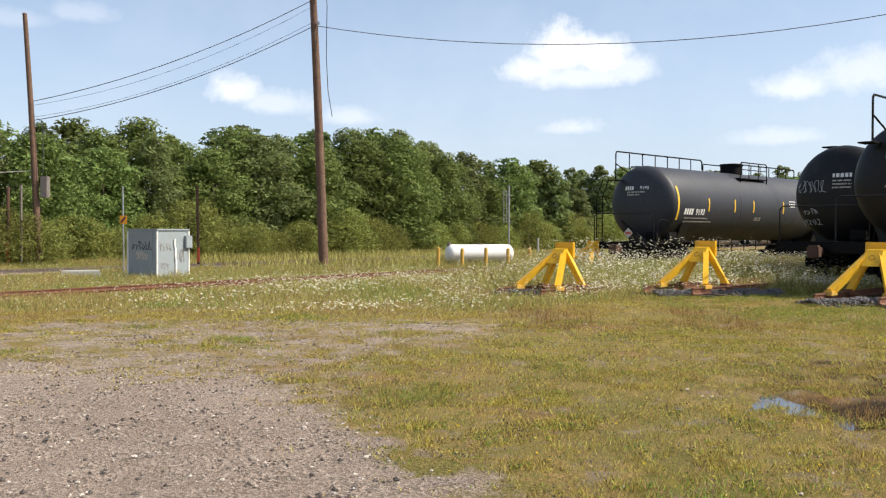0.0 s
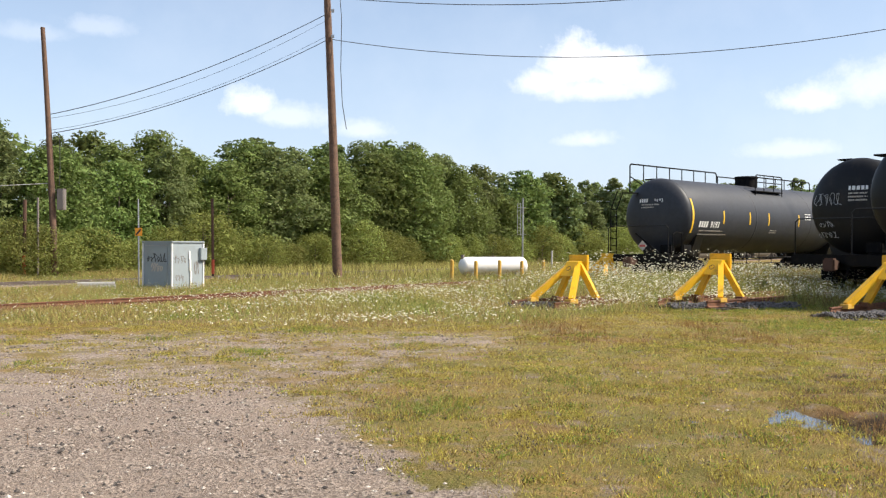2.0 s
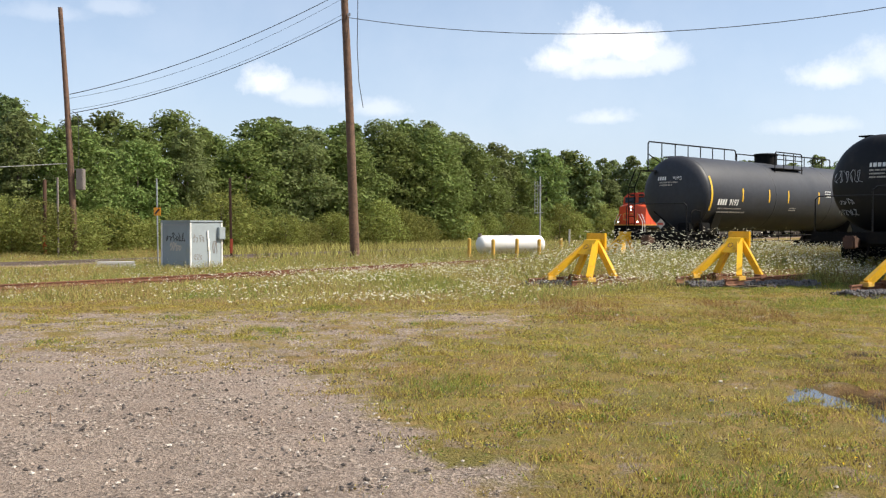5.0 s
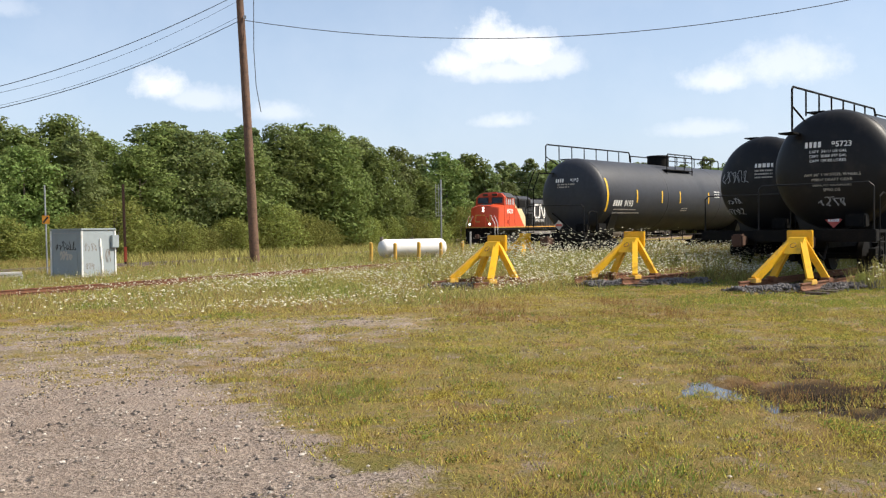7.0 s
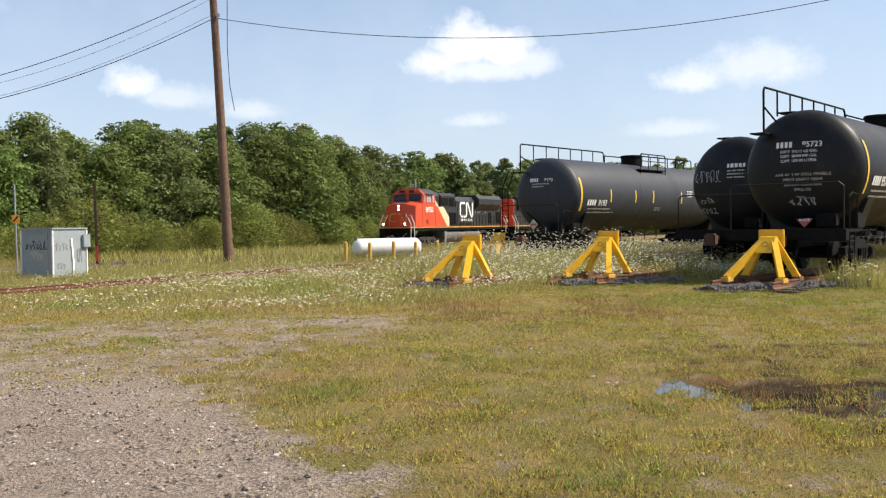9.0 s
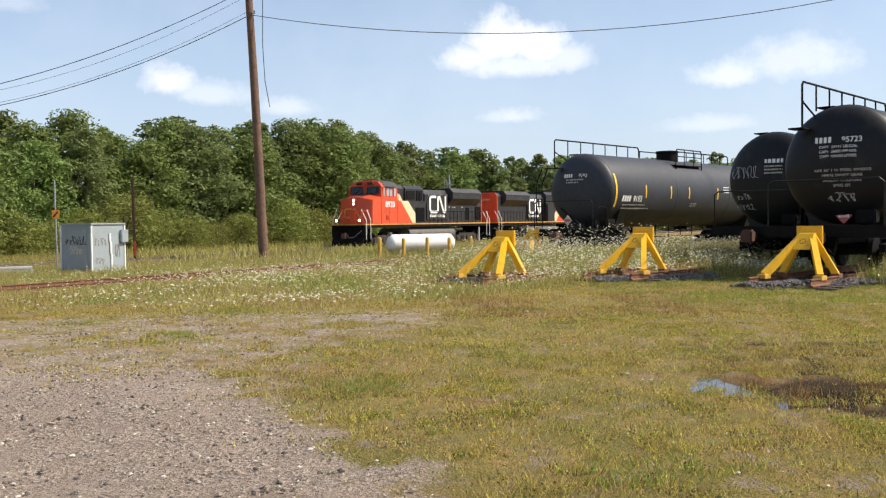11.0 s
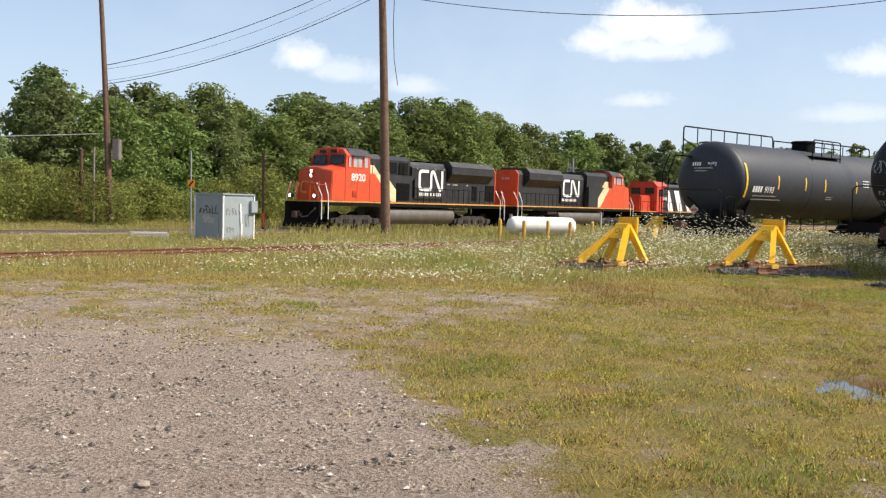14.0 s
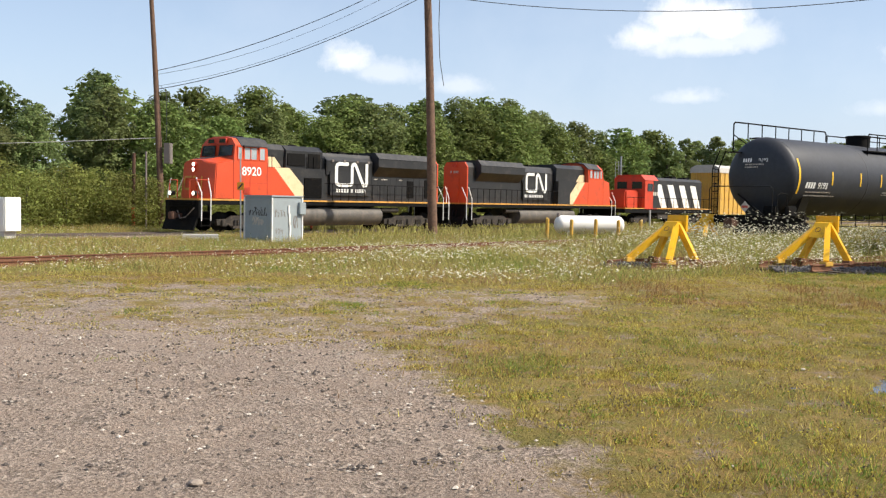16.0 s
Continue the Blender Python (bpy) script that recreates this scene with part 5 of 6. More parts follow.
# leading coupler along the main line, by the second
LEAD = [(0, 110.65), (1, 105.55), (2, 100.45), (3, 95.45), (4, 90.45), (5, 85.45), (6, 80.45), (7, 75.35), (8, 70.15), (9, 64.95), (10, 59.55), (11, 54.05), (11.5, 51.25), (12, 48.45), (13, 42.95), (14, 37.55), (14.5, 34.75), (15, 31.85), (15.5, 28.85), (16, 26.05)]


# ---- poles, wires and trackside things ----
def utility_pole(name, base, top, r0, r1, label):
    b = holder(name, pose(*base), label, "utility pole", "utility poles")
    d = Vector(top) - Vector(base)
    bm = bmesh.new()
    lathe(bm, [(d.z * k / 12, r0 + (r1 - r0) * k / 12) for k in range(13)], 16, "Z")
    for v in bm.verts:
        f = v.co.z / d.z
        v.co.x += d.x * f + 0.06 * math.sin(3 * f)
        v.co.y += d.y * f
    part("pole_shaft", bm, "pole", b, smooth=True)
    return b


def wire(name, a, b, sag, r, label, material="wire"):
    a, b = Vector(a), Vector(b)
    n = 24
    pts = [a.lerp(b, k / n) - Vector((0, 0, sag * 4 * (k / n) * (1 - k / n))) for k in range(n + 1)]
    bm = bmesh.new()
    rings = []
    side = (b - a).cross(Vector((0, 0, 1))).normalized()
    for p in pts:
        rings.append([bm.verts.new(p + side * r * math.cos(k * 1.2566) + Vector((0, 0, r * math.sin(k * 1.2566)))) for k in range(5)])
    for p, q in itertools.pairwise(rings):
        for k in range(5):
            bm.faces.new((p[k], p[(k + 1) % 5], q[(k + 1) % 5], q[k]))
    ob = new(name, finish(bm, name, material))
    tagged(ob, label, "overhead wire", "overhead wires")
    return ob


NEAR_POLE = dict(base=(-6.48, 51.4, -0.3), top=(-7.28, 51.4, 18.5))
near_pole = utility_pole("utility_pole", NEAR_POLE["base"], NEAR_POLE["top"], 0.27, 0.17, "tall weathered brown wooden utility pole beside the main line")
FAR_POLE = dict(base=(-22.6, 52.6, -0.35), top=(-23.25, 52.4, 13.75))
far_pole = utility_pole("utility_pole", FAR_POLE["base"], FAR_POLE["top"], 0.2, 0.12, "leaning brown wooden utility pole with a grey box")
bm = bmesh.new()
box(bm, 0.18, -0.25, 3.85, 0.56, 0.2, 5.05, 0.03)
part("equipment_box", bm, "boxgrey", far_pole, "weathered grey box on the pole")
bm = bmesh.new()
pipe(bm, [(0.0, -0.2, 8.3), (0.32, -0.2, 8.0), (0.36, -0.2, 6.0), (0.3, -0.2, 5.2)], 0.018)
part("drop_cable", bm, "wire", far_pole)
bm = bmesh.new()
pipe(bm, [(0.0, -0.24, 17.0), (0.22, -0.3, 14.2), (0.18, -0.3, 11.5), (0.27, -0.3, 9.6), (0.5, -0.3, 8.2)], 0.02)
part("drop_cable", bm, "wire", near_pole)
bm = bmesh.new()
for z in (13.2, 14.6, 15.7):
    box(bm, -0.35, -0.28, z, -0.2, -0.16, z + 0.16)
part("insulator_bracket", bm, "galv", near_pole)


def pole_point(p, f):
    return Vector(p["base"]).lerp(Vector(p["top"]), f)


for (fa, fb, sag, r) in ((0.775, 0.652, 0.62, 0.022), (0.757, 0.637, 0.8, 0.01), (0.712, 0.59, 0.75, 0.01), (0.7, 0.577, 0.68, 0.022)):
    wire("overhead_wire", pole_point(NEAR_POLE, fa), pole_point(FAR_POLE, fb), sag, r, "dark overhead cable sagging between the poles")
wire("overhead_wire", pole_point(NEAR_POLE, 0.702), (36, 40, 15.4), 2.9, 0.02, "dark overhead cable sagging away from the pole")
wire("overhead_wire", pole_point(NEAR_POLE, 0.825), (36, 40.5, 18.5), 2.6, 0.022, "dark overhead cable sagging away from the pole")
wire("overhead_wire", pole_point(FAR_POLE, 0.38), (-60, 44, 4.2), 0.5, 0.024, "pale cable running from the leaning pole", "concrete")


def signal_cabinet(x, y, z):
    c = holder("signal_cabinet", pose(x, y, z, 0, 0, 59), "grey metal signal cabinet with graffiti and pale corner trim", "cabinet")
    w, d, h = 1.75, 1.75, 1.96
    bm = bmesh.new()
    box(bm, -w / 2, -d / 2, 0, w / 2, d / 2, h, 0.015)
    part("body", bm, "cabinet", c)
    bm = bmesh.new()
    box(bm, -w / 2 - 0.05, -d / 2 - 0.05, h - 0.002, w / 2 + 0.05, d / 2 + 0.05, h + 0.07, 0.012)
    part("lid", bm, "cabinet", c, "overhanging grey metal roof")
    for sx, sy in ((-1, -1), (-1, 1), (1, -1)):
        bm = bmesh.new()
        box(bm, sx * (w / 2 + 0.008) - 0.03, sy * (d / 2 + 0.008) - 0.03, 0.02, sx * (w / 2 + 0.008) + 0.03, sy * (d / 2 + 0.008) + 0.03, h - 0.03)
        part("corner_trim", bm, "white", c)
    bm = bmesh.new()
    box(bm, -w / 2 - 0.02, -0.62, 0.1, -w / 2, 0.62, h - 0.15, 0.008)
    part("door", bm, "cabinet", c)
    bm = bmesh.new()
    box(bm, -w / 2 - 0.05, -0.7, h - 0.14, -w / 2, 0.7, h - 0.1)
    part("drip_rail", bm, "galv", c)
    bm = bmesh.new()
    for x0, z0, z1 in ((0.1, 0.05, 0.75), (0.06, 0.75, 1.25), (0.02, 1.25, 1.6)):
        box(bm, x0, -d / 2 - 0.06, z0, x0 + 0.09, -d / 2 - 0.001, z1, 0.01)
    part("conduit", bm, "white", c, "pale conduit up the side")
    bm = bmesh.new()
    box(bm, w / 2 - 0.25, -d / 2 - 0.14, h - 0.75, w / 2 + 0.12, -d / 2 - 0.001, h - 0.22, 0.02)
    part("meter_box", bm, "cabinet", c)
    face = Matrix.Translation((-w / 2 - 0.026, 0, 0)) @ END
    scrawl(loops(6, 1.15, 0.4, 21), face @ pose(-0.6, 1.15, 0), "blackmark", c, 0.016)
    scrawl(loops(4, 0.7, 0.35, 22), face @ pose(-0.35, 0.75, 0), "fadedmark", c, 0.03)
    side = Matrix.Translation((0, -d / 2 - 0.006, 0)) @ SIDE
    scrawl(loops(4, 0.7, 0.35, 23), side @ pose(-0.75, 1.1, 0), "boxgrey", c, 0.01)
    scrawl(loops(3, 0.5, 0.3, 24), side @ pose(-0.7, 0.35, 0), "boxgrey", c, 0.01)
    scrawl(loops(3, 0.3, 0.8, 25), side @ pose(0.35, 0.6, 0), "boxgrey", c, 0.01)
    return c


signal_cabinet(-12.15, 40.2, -0.3)


def simple_post(name, x, y, r, h, material, label, category, band=None, group=""):
    c = holder(name, pose(x, y, ground_z(x, y) - 0.1), label, category, group)
    bm = bmesh.new()
    bar(bm, (0, 0, 0), (random.uniform(-0.06, 0.06), 0, h), r, 10)
    part("shaft", bm, material, c)
    if band:
        bm = bmesh.new()
        bar(bm, (0, 0, band[0]), (0, 0, band[1]), r * 1.12, 10)
        part("band", bm, "redpaint", c, "faded red painted band")
    return c


sign = simple_post("sign_post", -14.25, 42.0, 0.035, 4.1, "galv", "grey steel post with an orange sign beside the cabinet", "sign post")
bm = bmesh.new()
box(bm, -0.16, -0.07, 2.42, 0.16, -0.045, 2.78, 0.01)
part("sign_plate", bm, "orangesign", sign, "square orange sign with a black diagonal")
bm = bmesh.new()
beam(bm, (-0.1, -0.075, 2.48), (0.1, -0.075, 2.72), 0.008, 0.07)
part("sign_diagonal", bm, "blackmark", sign)
simple_post("marker_post", 6.15, 60.0, 0.06, 1.7, "concrete", "short pale marker post in weeds", "post", None, "trackside posts")
simple_post("rusty_post", -13.5, 52.0, 0.075, 4.6, "postrust", "rusty brown post with a red band in bushes", "post", (0.4, 1.2), "trackside posts")
simple_post("rusty_post", -23.9, 51.6, 0.1, 4.5, "postrust", "rusty brown post with a red band in bushes", "post", (0.4, 1.4), "trackside posts")
simple_post("rusty_post", -23.0, 51.3, 0.06, 4.6, "boxgrey", "thin dark post in front of bushes", "post", None, "trackside posts")


def signal_mast(x, y):
    c = holder("signal_mast", pose(x, y, ground_z(x, y)), "tall grey railway signal mast with a ladder", "signal")
    bm = bmesh.new()
    bar(bm, (0, 0, 0), (0, 0, 6.9), 0.09)
    part("mast", bm, "galv", c)
    bm = bmesh.new()
    for dx in (-0.55, -0.25):
        bar(bm, (dx, -0.1, 3.0), (dx, -0.1, 6.4), 0.03)
    for k in range(10):
        bar(bm, (-0.55, -0.1, 3.1 + k * 0.35), (-0.25, -0.1, 3.1 + k * 0.35), 0.02)
    bar(bm, (-0.55, -0.1, 3.1), (0.3, -0.1, 3.1), 0.03)
    bar(bm, (-0.55, -0.1, 5.9), (0.35, -0.1, 5.9), 0.03)
    part("cage", bm, "galv", c)
    bm = bmesh.new()
    box(bm, -0.16, 0.1, 5.3, 0.16, 0.35, 5.9, 0.04)
    part("signal_head", bm, "boxgrey", c, "grey signal head turned away")
    return c


signal_mast(7.0, 98.0)


def gas_tank():
    x0, y0, z0 = 0.2, 50.8, 0.46
    x1, y1 = 3.95, 52.2
    ang = math.degrees(math.atan2(y1 - y0, x1 - x0))
    n = math.hypot(x1 - x0, y1 - y0)
    c = holder("storage_tank", pose(x0, y0, 0, 0, 0, ang), "white horizontal storage tank behind yellow posts", "tank")
    bm = bmesh.new()
    r = 0.5
    head = [(r * 0.7 * (1 - math.cos(a)), r * math.sin(a)) for a in [radians(d) for d in (3, 25, 45, 65, 80, 90)]]
    lathe(bm, head + [(n - s, rr) for s, rr in head[::-1]], 32, "X", (0, 0, z0))
    part("shell", bm, "white", c, smooth=True)
    for x in (0.7, n - 0.7):
        bm = bmesh.new()
        box(bm, x - 0.12, -0.4, -0.25, x + 0.12, 0.4, z0 - 0.3)
        part("saddle", bm, "concrete", c)
    bm = bmesh.new()
    bar(bm, (0.2, 0, z0 + 0.4), (0.2, 0, z0 + 0.62), 0.1)
    bar(bm, (n / 2, 0, z0 + 0.4), (n / 2, 0, z0 + 0.56), 0.12)
    part("valve", bm, "boxgrey", c)


gas_tank()
for (x, y, h) in ((-0.2, 49.2, 1.25), (1.08, 49.6, 1.15), (2.35, 50.1, 1.2), (3.58, 50.5, 1.2), (5.36, 57, 1.1)):
    c = holder("bollard", pose(x, y, ground_z(x, y) - 0.1), "dull yellow steel guard post in weeds", "bollard", "guard posts round the tank")
    bm = bmesh.new()
    bar(bm, (0, 0, 0), (random.uniform(-0.03, 0.03), 0, h), 0.095, 14)
    lathe(bm, [(h - 0.005, 0.095), (h + 0.05, 0.06), (h + 0.06, 0.01)], 14, "Z")
    part("post", bm, "yellowdull", c, smooth=True)

# pale stacked planks and a white box beside the main line
st = holder("plank_stack", pose(-15.2, 39.4, ground_z(-15.2, 39.4), 0, 0, 20), "low stack of pale weathered planks in the grass", "planks")
for k in range(3):
    bm = bmesh.new()
    box(bm, -0.85 + 0.06 * k, -0.3, 0.12 * k, 0.85 - 0.04 * k, 0.3, 0.12 * k + 0.1, 0.012)
    part("plank", bm, "concrete", st)
wb = holder("relay_box", pose(-23.4, 37.8, -0.3, 0, 0, -20), "white metal relay box beside the track", "cabinet")
bm = bmesh.new()
box(bm, -0.7, -0.4, 0.3, 0.7, 0.4, 1.75, 0.02)
part("body", bm, "white", wb)
bm = bmesh.new()
box(bm, -0.5, -0.3, -0.1, 0.5, 0.3, 0.3)
part("plinth", bm, "concrete", wb)
bm = bmesh.new()
box(bm, 0.1, -0.425, 0.4, 0.62, -0.4, 1.65, 0.008)
part("door", bm, "white", wb)


# ---- trees ----
def leaves(pts, size, rnd):
    """Bent leaf sprays as quads with random turn at the points given."""
    n = len(pts)
    u = rnd.normal(size=(n, 3))
    u /= np.linalg.norm(u, axis=1)[:, None]
    v = np.cross(u, rnd.normal(size=(n, 3)))
    v /= np.linalg.norm(v, axis=1)[:, None]
    s = (size * rnd.uniform(0.6, 1.3, size=n))[:, None]
    P = np.asarray(pts)
    q = np.stack([P - u * s, P - v * s * 0.55, P + u * s, P + v * s * 0.55], 1).reshape(-1, 3)
    return q


def quad_mesh(name, verts, material, extra=None):
    me = bpy.data.meshes.new(name)
    n = len(verts) // 4
    me.vertices.add(len(verts))
    me.vertices.foreach_set("co", verts.astype(np.float32).ravel())
    me.loops.add(4 * n)
    me.loops.foreach_set("vertex_index", np.arange(4 * n, dtype=np.int32))
    me.polygons.add(n)
    me.polygons.foreach_set("loop_start", np.arange(0, 4 * n, 4, dtype=np.int32))
    me.update(calc_edges=True)
    me.materials.append(M[material])
    return me


def leaf_tris(pts, out, size, rnd):
    """Pointed leaf sprays, one triangle each, turned roughly outwards from their bough."""
    n = len(pts)
    nor = out + rnd.normal(size=(n, 3)) * 0.55 + np.array((0, 0, 0.25))
    nor /= np.linalg.norm(nor, axis=1)[:, None]
    u = np.cross(nor, rnd.normal(size=(n, 3)))
    u /= np.linalg.norm(u, axis=1)[:, None] + 1e-6
    v = np.cross(nor, u)
    k = (size * rnd.uniform(0.6, 1.35, size=n))[:, None]
    return np.stack([pts + u * k * 1.1, pts - u * k * 0.7 + v * k * 0.75, pts - u * k * 0.5 - v * k * 0.75], 1).reshape(-1, 3)


def tri_mesh(name, verts, material):
    me = bpy.data.meshes.new(name)
    n = len(verts) // 3
    me.vertices.add(3 * n)
    me.vertices.foreach_set("co", verts.astype(np.float32).ravel())
    me.loops.add(3 * n)
    me.loops.foreach_set("vertex_index", np.arange(3 * n, dtype=np.int32))
    me.polygons.add(n)
    me.polygons.foreach_set("loop_start", np.arange(0, 3 * n, 3, dtype=np.int32))
    me.update(calc_edges=True)
    me.materials.append(M[material])
    return me


def boughs(rnd, height, radius, low, lobes):
    """Centres and sizes of the leafy boughs that fill a crown."""
    cs = []
    for k in range(lobes):
        h = low + (height - low) * (k + rnd.uniform(0, 1)) / lobes
        f = (h - low) / (height - low)
        prof = math.sin(math.pi * min(1, 0.24 + 0.72 * f)) ** 0.7
        a = k * 2.4 + rnd.uniform(-0.6, 0.6)
        d = radius * prof * rnd.uniform(0.3, 0.85)
        cs.append((d * math.cos(a), d * math.sin(a), h, radius * rnd.uniform(0.26, 0.46) * (0.55 + 0.5 * prof)))
    return cs


def crown_mesh(rnd, cs, n, size, leaf):
    """Small sprays over every bough, loose twigs past its outline, and larger sprays that fill its heart."""
    area = sum(c[3] ** 2 for c in cs)
    rows = []
    for x, y, z, r in cs:
        m = max(20, int(n * r * r / area))
        d = rnd.normal(size=(m, 3))
        d /= np.linalg.norm(d, axis=1)[:, None]
        tw = rnd.normal(size=(max(4, m // 60), 3))
        tw /= np.linalg.norm(tw, axis=1)[:, None]
        clump = 0.16 * np.max(np.maximum(0, d @ tw.T - 0.86) / 0.14, axis=1)
        rr = r * (rnd.uniform(0.72, 1.04, size=m) + clump * rnd.uniform(0.5, 2.2, size=m))
        q = d * rr[:, None]
        q[:, 2] *= 0.82
        rows.append(leaf_tris(np.array((x, y, z)) + q, d, size, rnd))
        m2 = max(8, m // 14)
        d2 = rnd.normal(size=(m2, 3))
        d2 /= np.linalg.norm(d2, axis=1)[:, None]
        rows.append(leaf_tris(np.array((x, y, z)) + d2 * (r * rnd.uniform(0.3, 0.7, size=m2))[:, None], d2, size * 2.3, rnd))
    return tri_mesh("crown", np.concatenate(rows), leaf)


def make_tree(seed, height, radius, low, lobes, n, size, leaf, label):
    rnd = np.random.RandomState(seed)
    t = holder("tree", pose(0, -300, 0), label, "tree", "trees of the wood")
    cs = boughs(rnd, height, radius, low, lobes)
    bm = bmesh.new()
    bar(bm, (0, 0, -0.4), (rnd.uniform(-0.2, 0.2), 0, height * 0.8), height * 0.014, 7, height * 0.004)
    for x, y, z, r in cs[:: max(1, lobes // 8)]:
        bar(bm, (0, 0, max(0.8, z - 1.4)), (x * 0.9, y * 0.9, z), height * 0.005, 5, height * 0.002)
    part("trunk", bm, "bark", t)
    cr = new("crown", crown_mesh(rnd, cs, n, size, leaf))
    cr.parent = t
    return t


BROAD, SLENDER = "broad leafy green tree at the edge of the wood", "slender dull green tree at the edge of the wood"
KINDS = [make_tree(11, 10.0, 2.9, 0.9, 48, 11500, 0.108, "leaf_a", BROAD),
         make_tree(12, 10.4, 2.3, 0.8, 42, 9600, 0.106, "leaf_b", SLENDER),
         make_tree(13, 9.6, 3.2, 0.7, 54, 12500, 0.112, "leaf_a", BROAD),
         make_tree(14, 11.0, 2.0, 0.9, 38, 8600, 0.103, "leaf_d", SLENDER),
         make_tree(15, 9.8, 2.6, 0.8, 48, 10800, 0.107, "leaf_b", "dense mid green tree at the edge of the wood")]
FAR_KINDS = [make_tree(21, 10.0, 2.9, 0.9, 36, 4800, 0.16, "leaf_a", BROAD), make_tree(22, 10.4, 2.3, 0.8, 34, 4300, 0.15, "leaf_b", SLENDER),
             make_tree(23, 9.6, 3.2, 0.7, 38, 5200, 0.165, "leaf_d", BROAD), make_tree(24, 11.0, 1.9, 0.9, 32, 4000, 0.15, "leaf_b", SLENDER)]
BUSHES = []
for seed, h, r in ((31, 2.9, 1.9), (32, 2.3, 1.6), (33, 3.4, 2.0)):
    b = make_tree(seed, h, r, 0.15, 38, 7200, 0.046, "leaf_c", "yellow-green shrub in front of the wood")
    b.name = "bush"
    tagged(b, category="bush", group="shrubs before the wood")
    BUSHES.append(b)

# top of the wood, by compass direction: degrees, degrees above eye level
TOPS = [(-60, 8.2), (-45, 8.0), (-38, 6.6), (-34, 5.8), (-31.2, 6.2), (-29.3, 4.9), (-27.8, 6.3), (-26.5, 6.9), (-24.8, 6.6), (-23, 6.1), (-21.5, 6.1), (-19.6, 5.3), (-17.5, 6.2), (-15.5, 5.4), (-13.2, 6.0), (-11.3, 5.8), (-9.5, 6.2), (-7, 5.8), (-5, 6.1), (-2.2, 6.0), (-0.8, 5.3), (0.8, 5.1), (2.2, 4.6), (4, 4.6), (6, 4.1), (8, 4.0), (9.5, 3.7), (14, 3.4), (18.5, 3.3), (19.5, 4.0), (21, 3.2), (30, 3.0), (45, 3.0), (60, 3.2)]


def top_at(a):
    for (a0, e0), (a1, e1) in itertools.pairwise(TOPS):
        if a0 <= a <= a1:
            return e0 + (e1 - e0) * (a - a0) / (a1 - a0)
    return 4.0


def wood_range(a):
    """How far off the edge of the wood stands: it runs beside the main line."""
    d = MAIN_D + 15.5
    u = MAIN_H - a
    return min(165.0, d / max(0.05, math.sin(radians(u)))) if u > 3 else 165.0


wood_rnd = random.Random(5)
used = set()


def plant(kind, x, y, z, k):
    m = Matrix.Translation((x, y, z)) @ pose(0, 0, 0, 0, 0, wood_rnd.uniform(0, 360))
    o = kind if kind.name not in used else copy_thing(kind, m)
    used.add(kind.name)
    o.matrix_basis = m
    o.scale = (k * wood_rnd.uniform(1.15, 1.5),) * 2 + (k,)
    return o


HEIGHTS, FAR_HEIGHTS = (10.6, 11.0, 10.2, 11.6, 10.4), (10.6, 11.0, 10.2, 11.6)
for row, back in enumerate((0.0, 4.5, 10.0)):
    a = -62.0
    while a < 60:
        r = wood_range(a) + back + wood_rnd.uniform(-1.8, 1.8)
        far = r > 105 or row == 2 or a < -40 or a > 34
        i = wood_rnd.randrange(4 if far else 5)
        kind, h = (FAR_KINDS[i], FAR_HEIGHTS[i]) if far else (KINDS[i], HEIGHTS[i])
        lower = wood_rnd.choice((0.0, 0.02, 0.05, 0.1)) + (wood_rnd.choice((0.05, 0.12, 0.3)) if row == 0 else 0)
        want = 1.04 * r * math.tan(radians(top_at(a) * (1 - lower))) + 1.6 + 0.35 + 0.006 * r
        plant(kind, r * math.sin(radians(a)), r * math.cos(radians(a)), -0.35, want / h)
        a += math.degrees(wood_rnd.uniform(3.0, 4.6) * (1.0 if -36 < a < 15 else (1.05 if 15 <= a < 34 else 3.0)) * (1.7 if row == 2 else 1.0) / r)
a = -45.0
while a < 32:
    r = wood_range(a) - wood_rnd.uniform(3.0, 5.5)
    b = wood_rnd.choice(BUSHES)
    plant(b, r * math.sin(radians(a)), r * math.cos(radians(a)), -0.4, wood_rnd.uniform(0.75, 1.25) * (1 + max(0, r - 70) * 0.004))
    a += math.degrees(wood_rnd.uniform(1.6, 3.0) / r)
for (a, r, k) in ((-26.5, 58, 1.0), (-25.0, 57, 0.95), (-28.5, 57, 1.05), (-23.7, 58, 0.85), (-30.5, 56, 0.95), (-33.0, 56, 0.8)):
    plant(BUSHES[2], r * math.sin(radians(a)), r * math.cos(radians(a)), -0.4, k)


# weeds round the track ends
for (x, y, k) in ((11.7, 21.6, 0.13), (12.5, 21.7, 0.16), (9.4, 25.8, 0.15), (4.7, 25.7, 0.14), (5.4, 26.1, 0.16), (7.9, 34.8, 0.22), (6.9, 35.2, 0.2)):
    w = plant(BUSHES[wood_rnd.randrange(2)], x, y, ground_z(x, y) - 0.05, k)
    w.name = "weed_clump"
    tagged(w, "leafy green weed clump beside the track end", "weed", "weeds at the track ends")


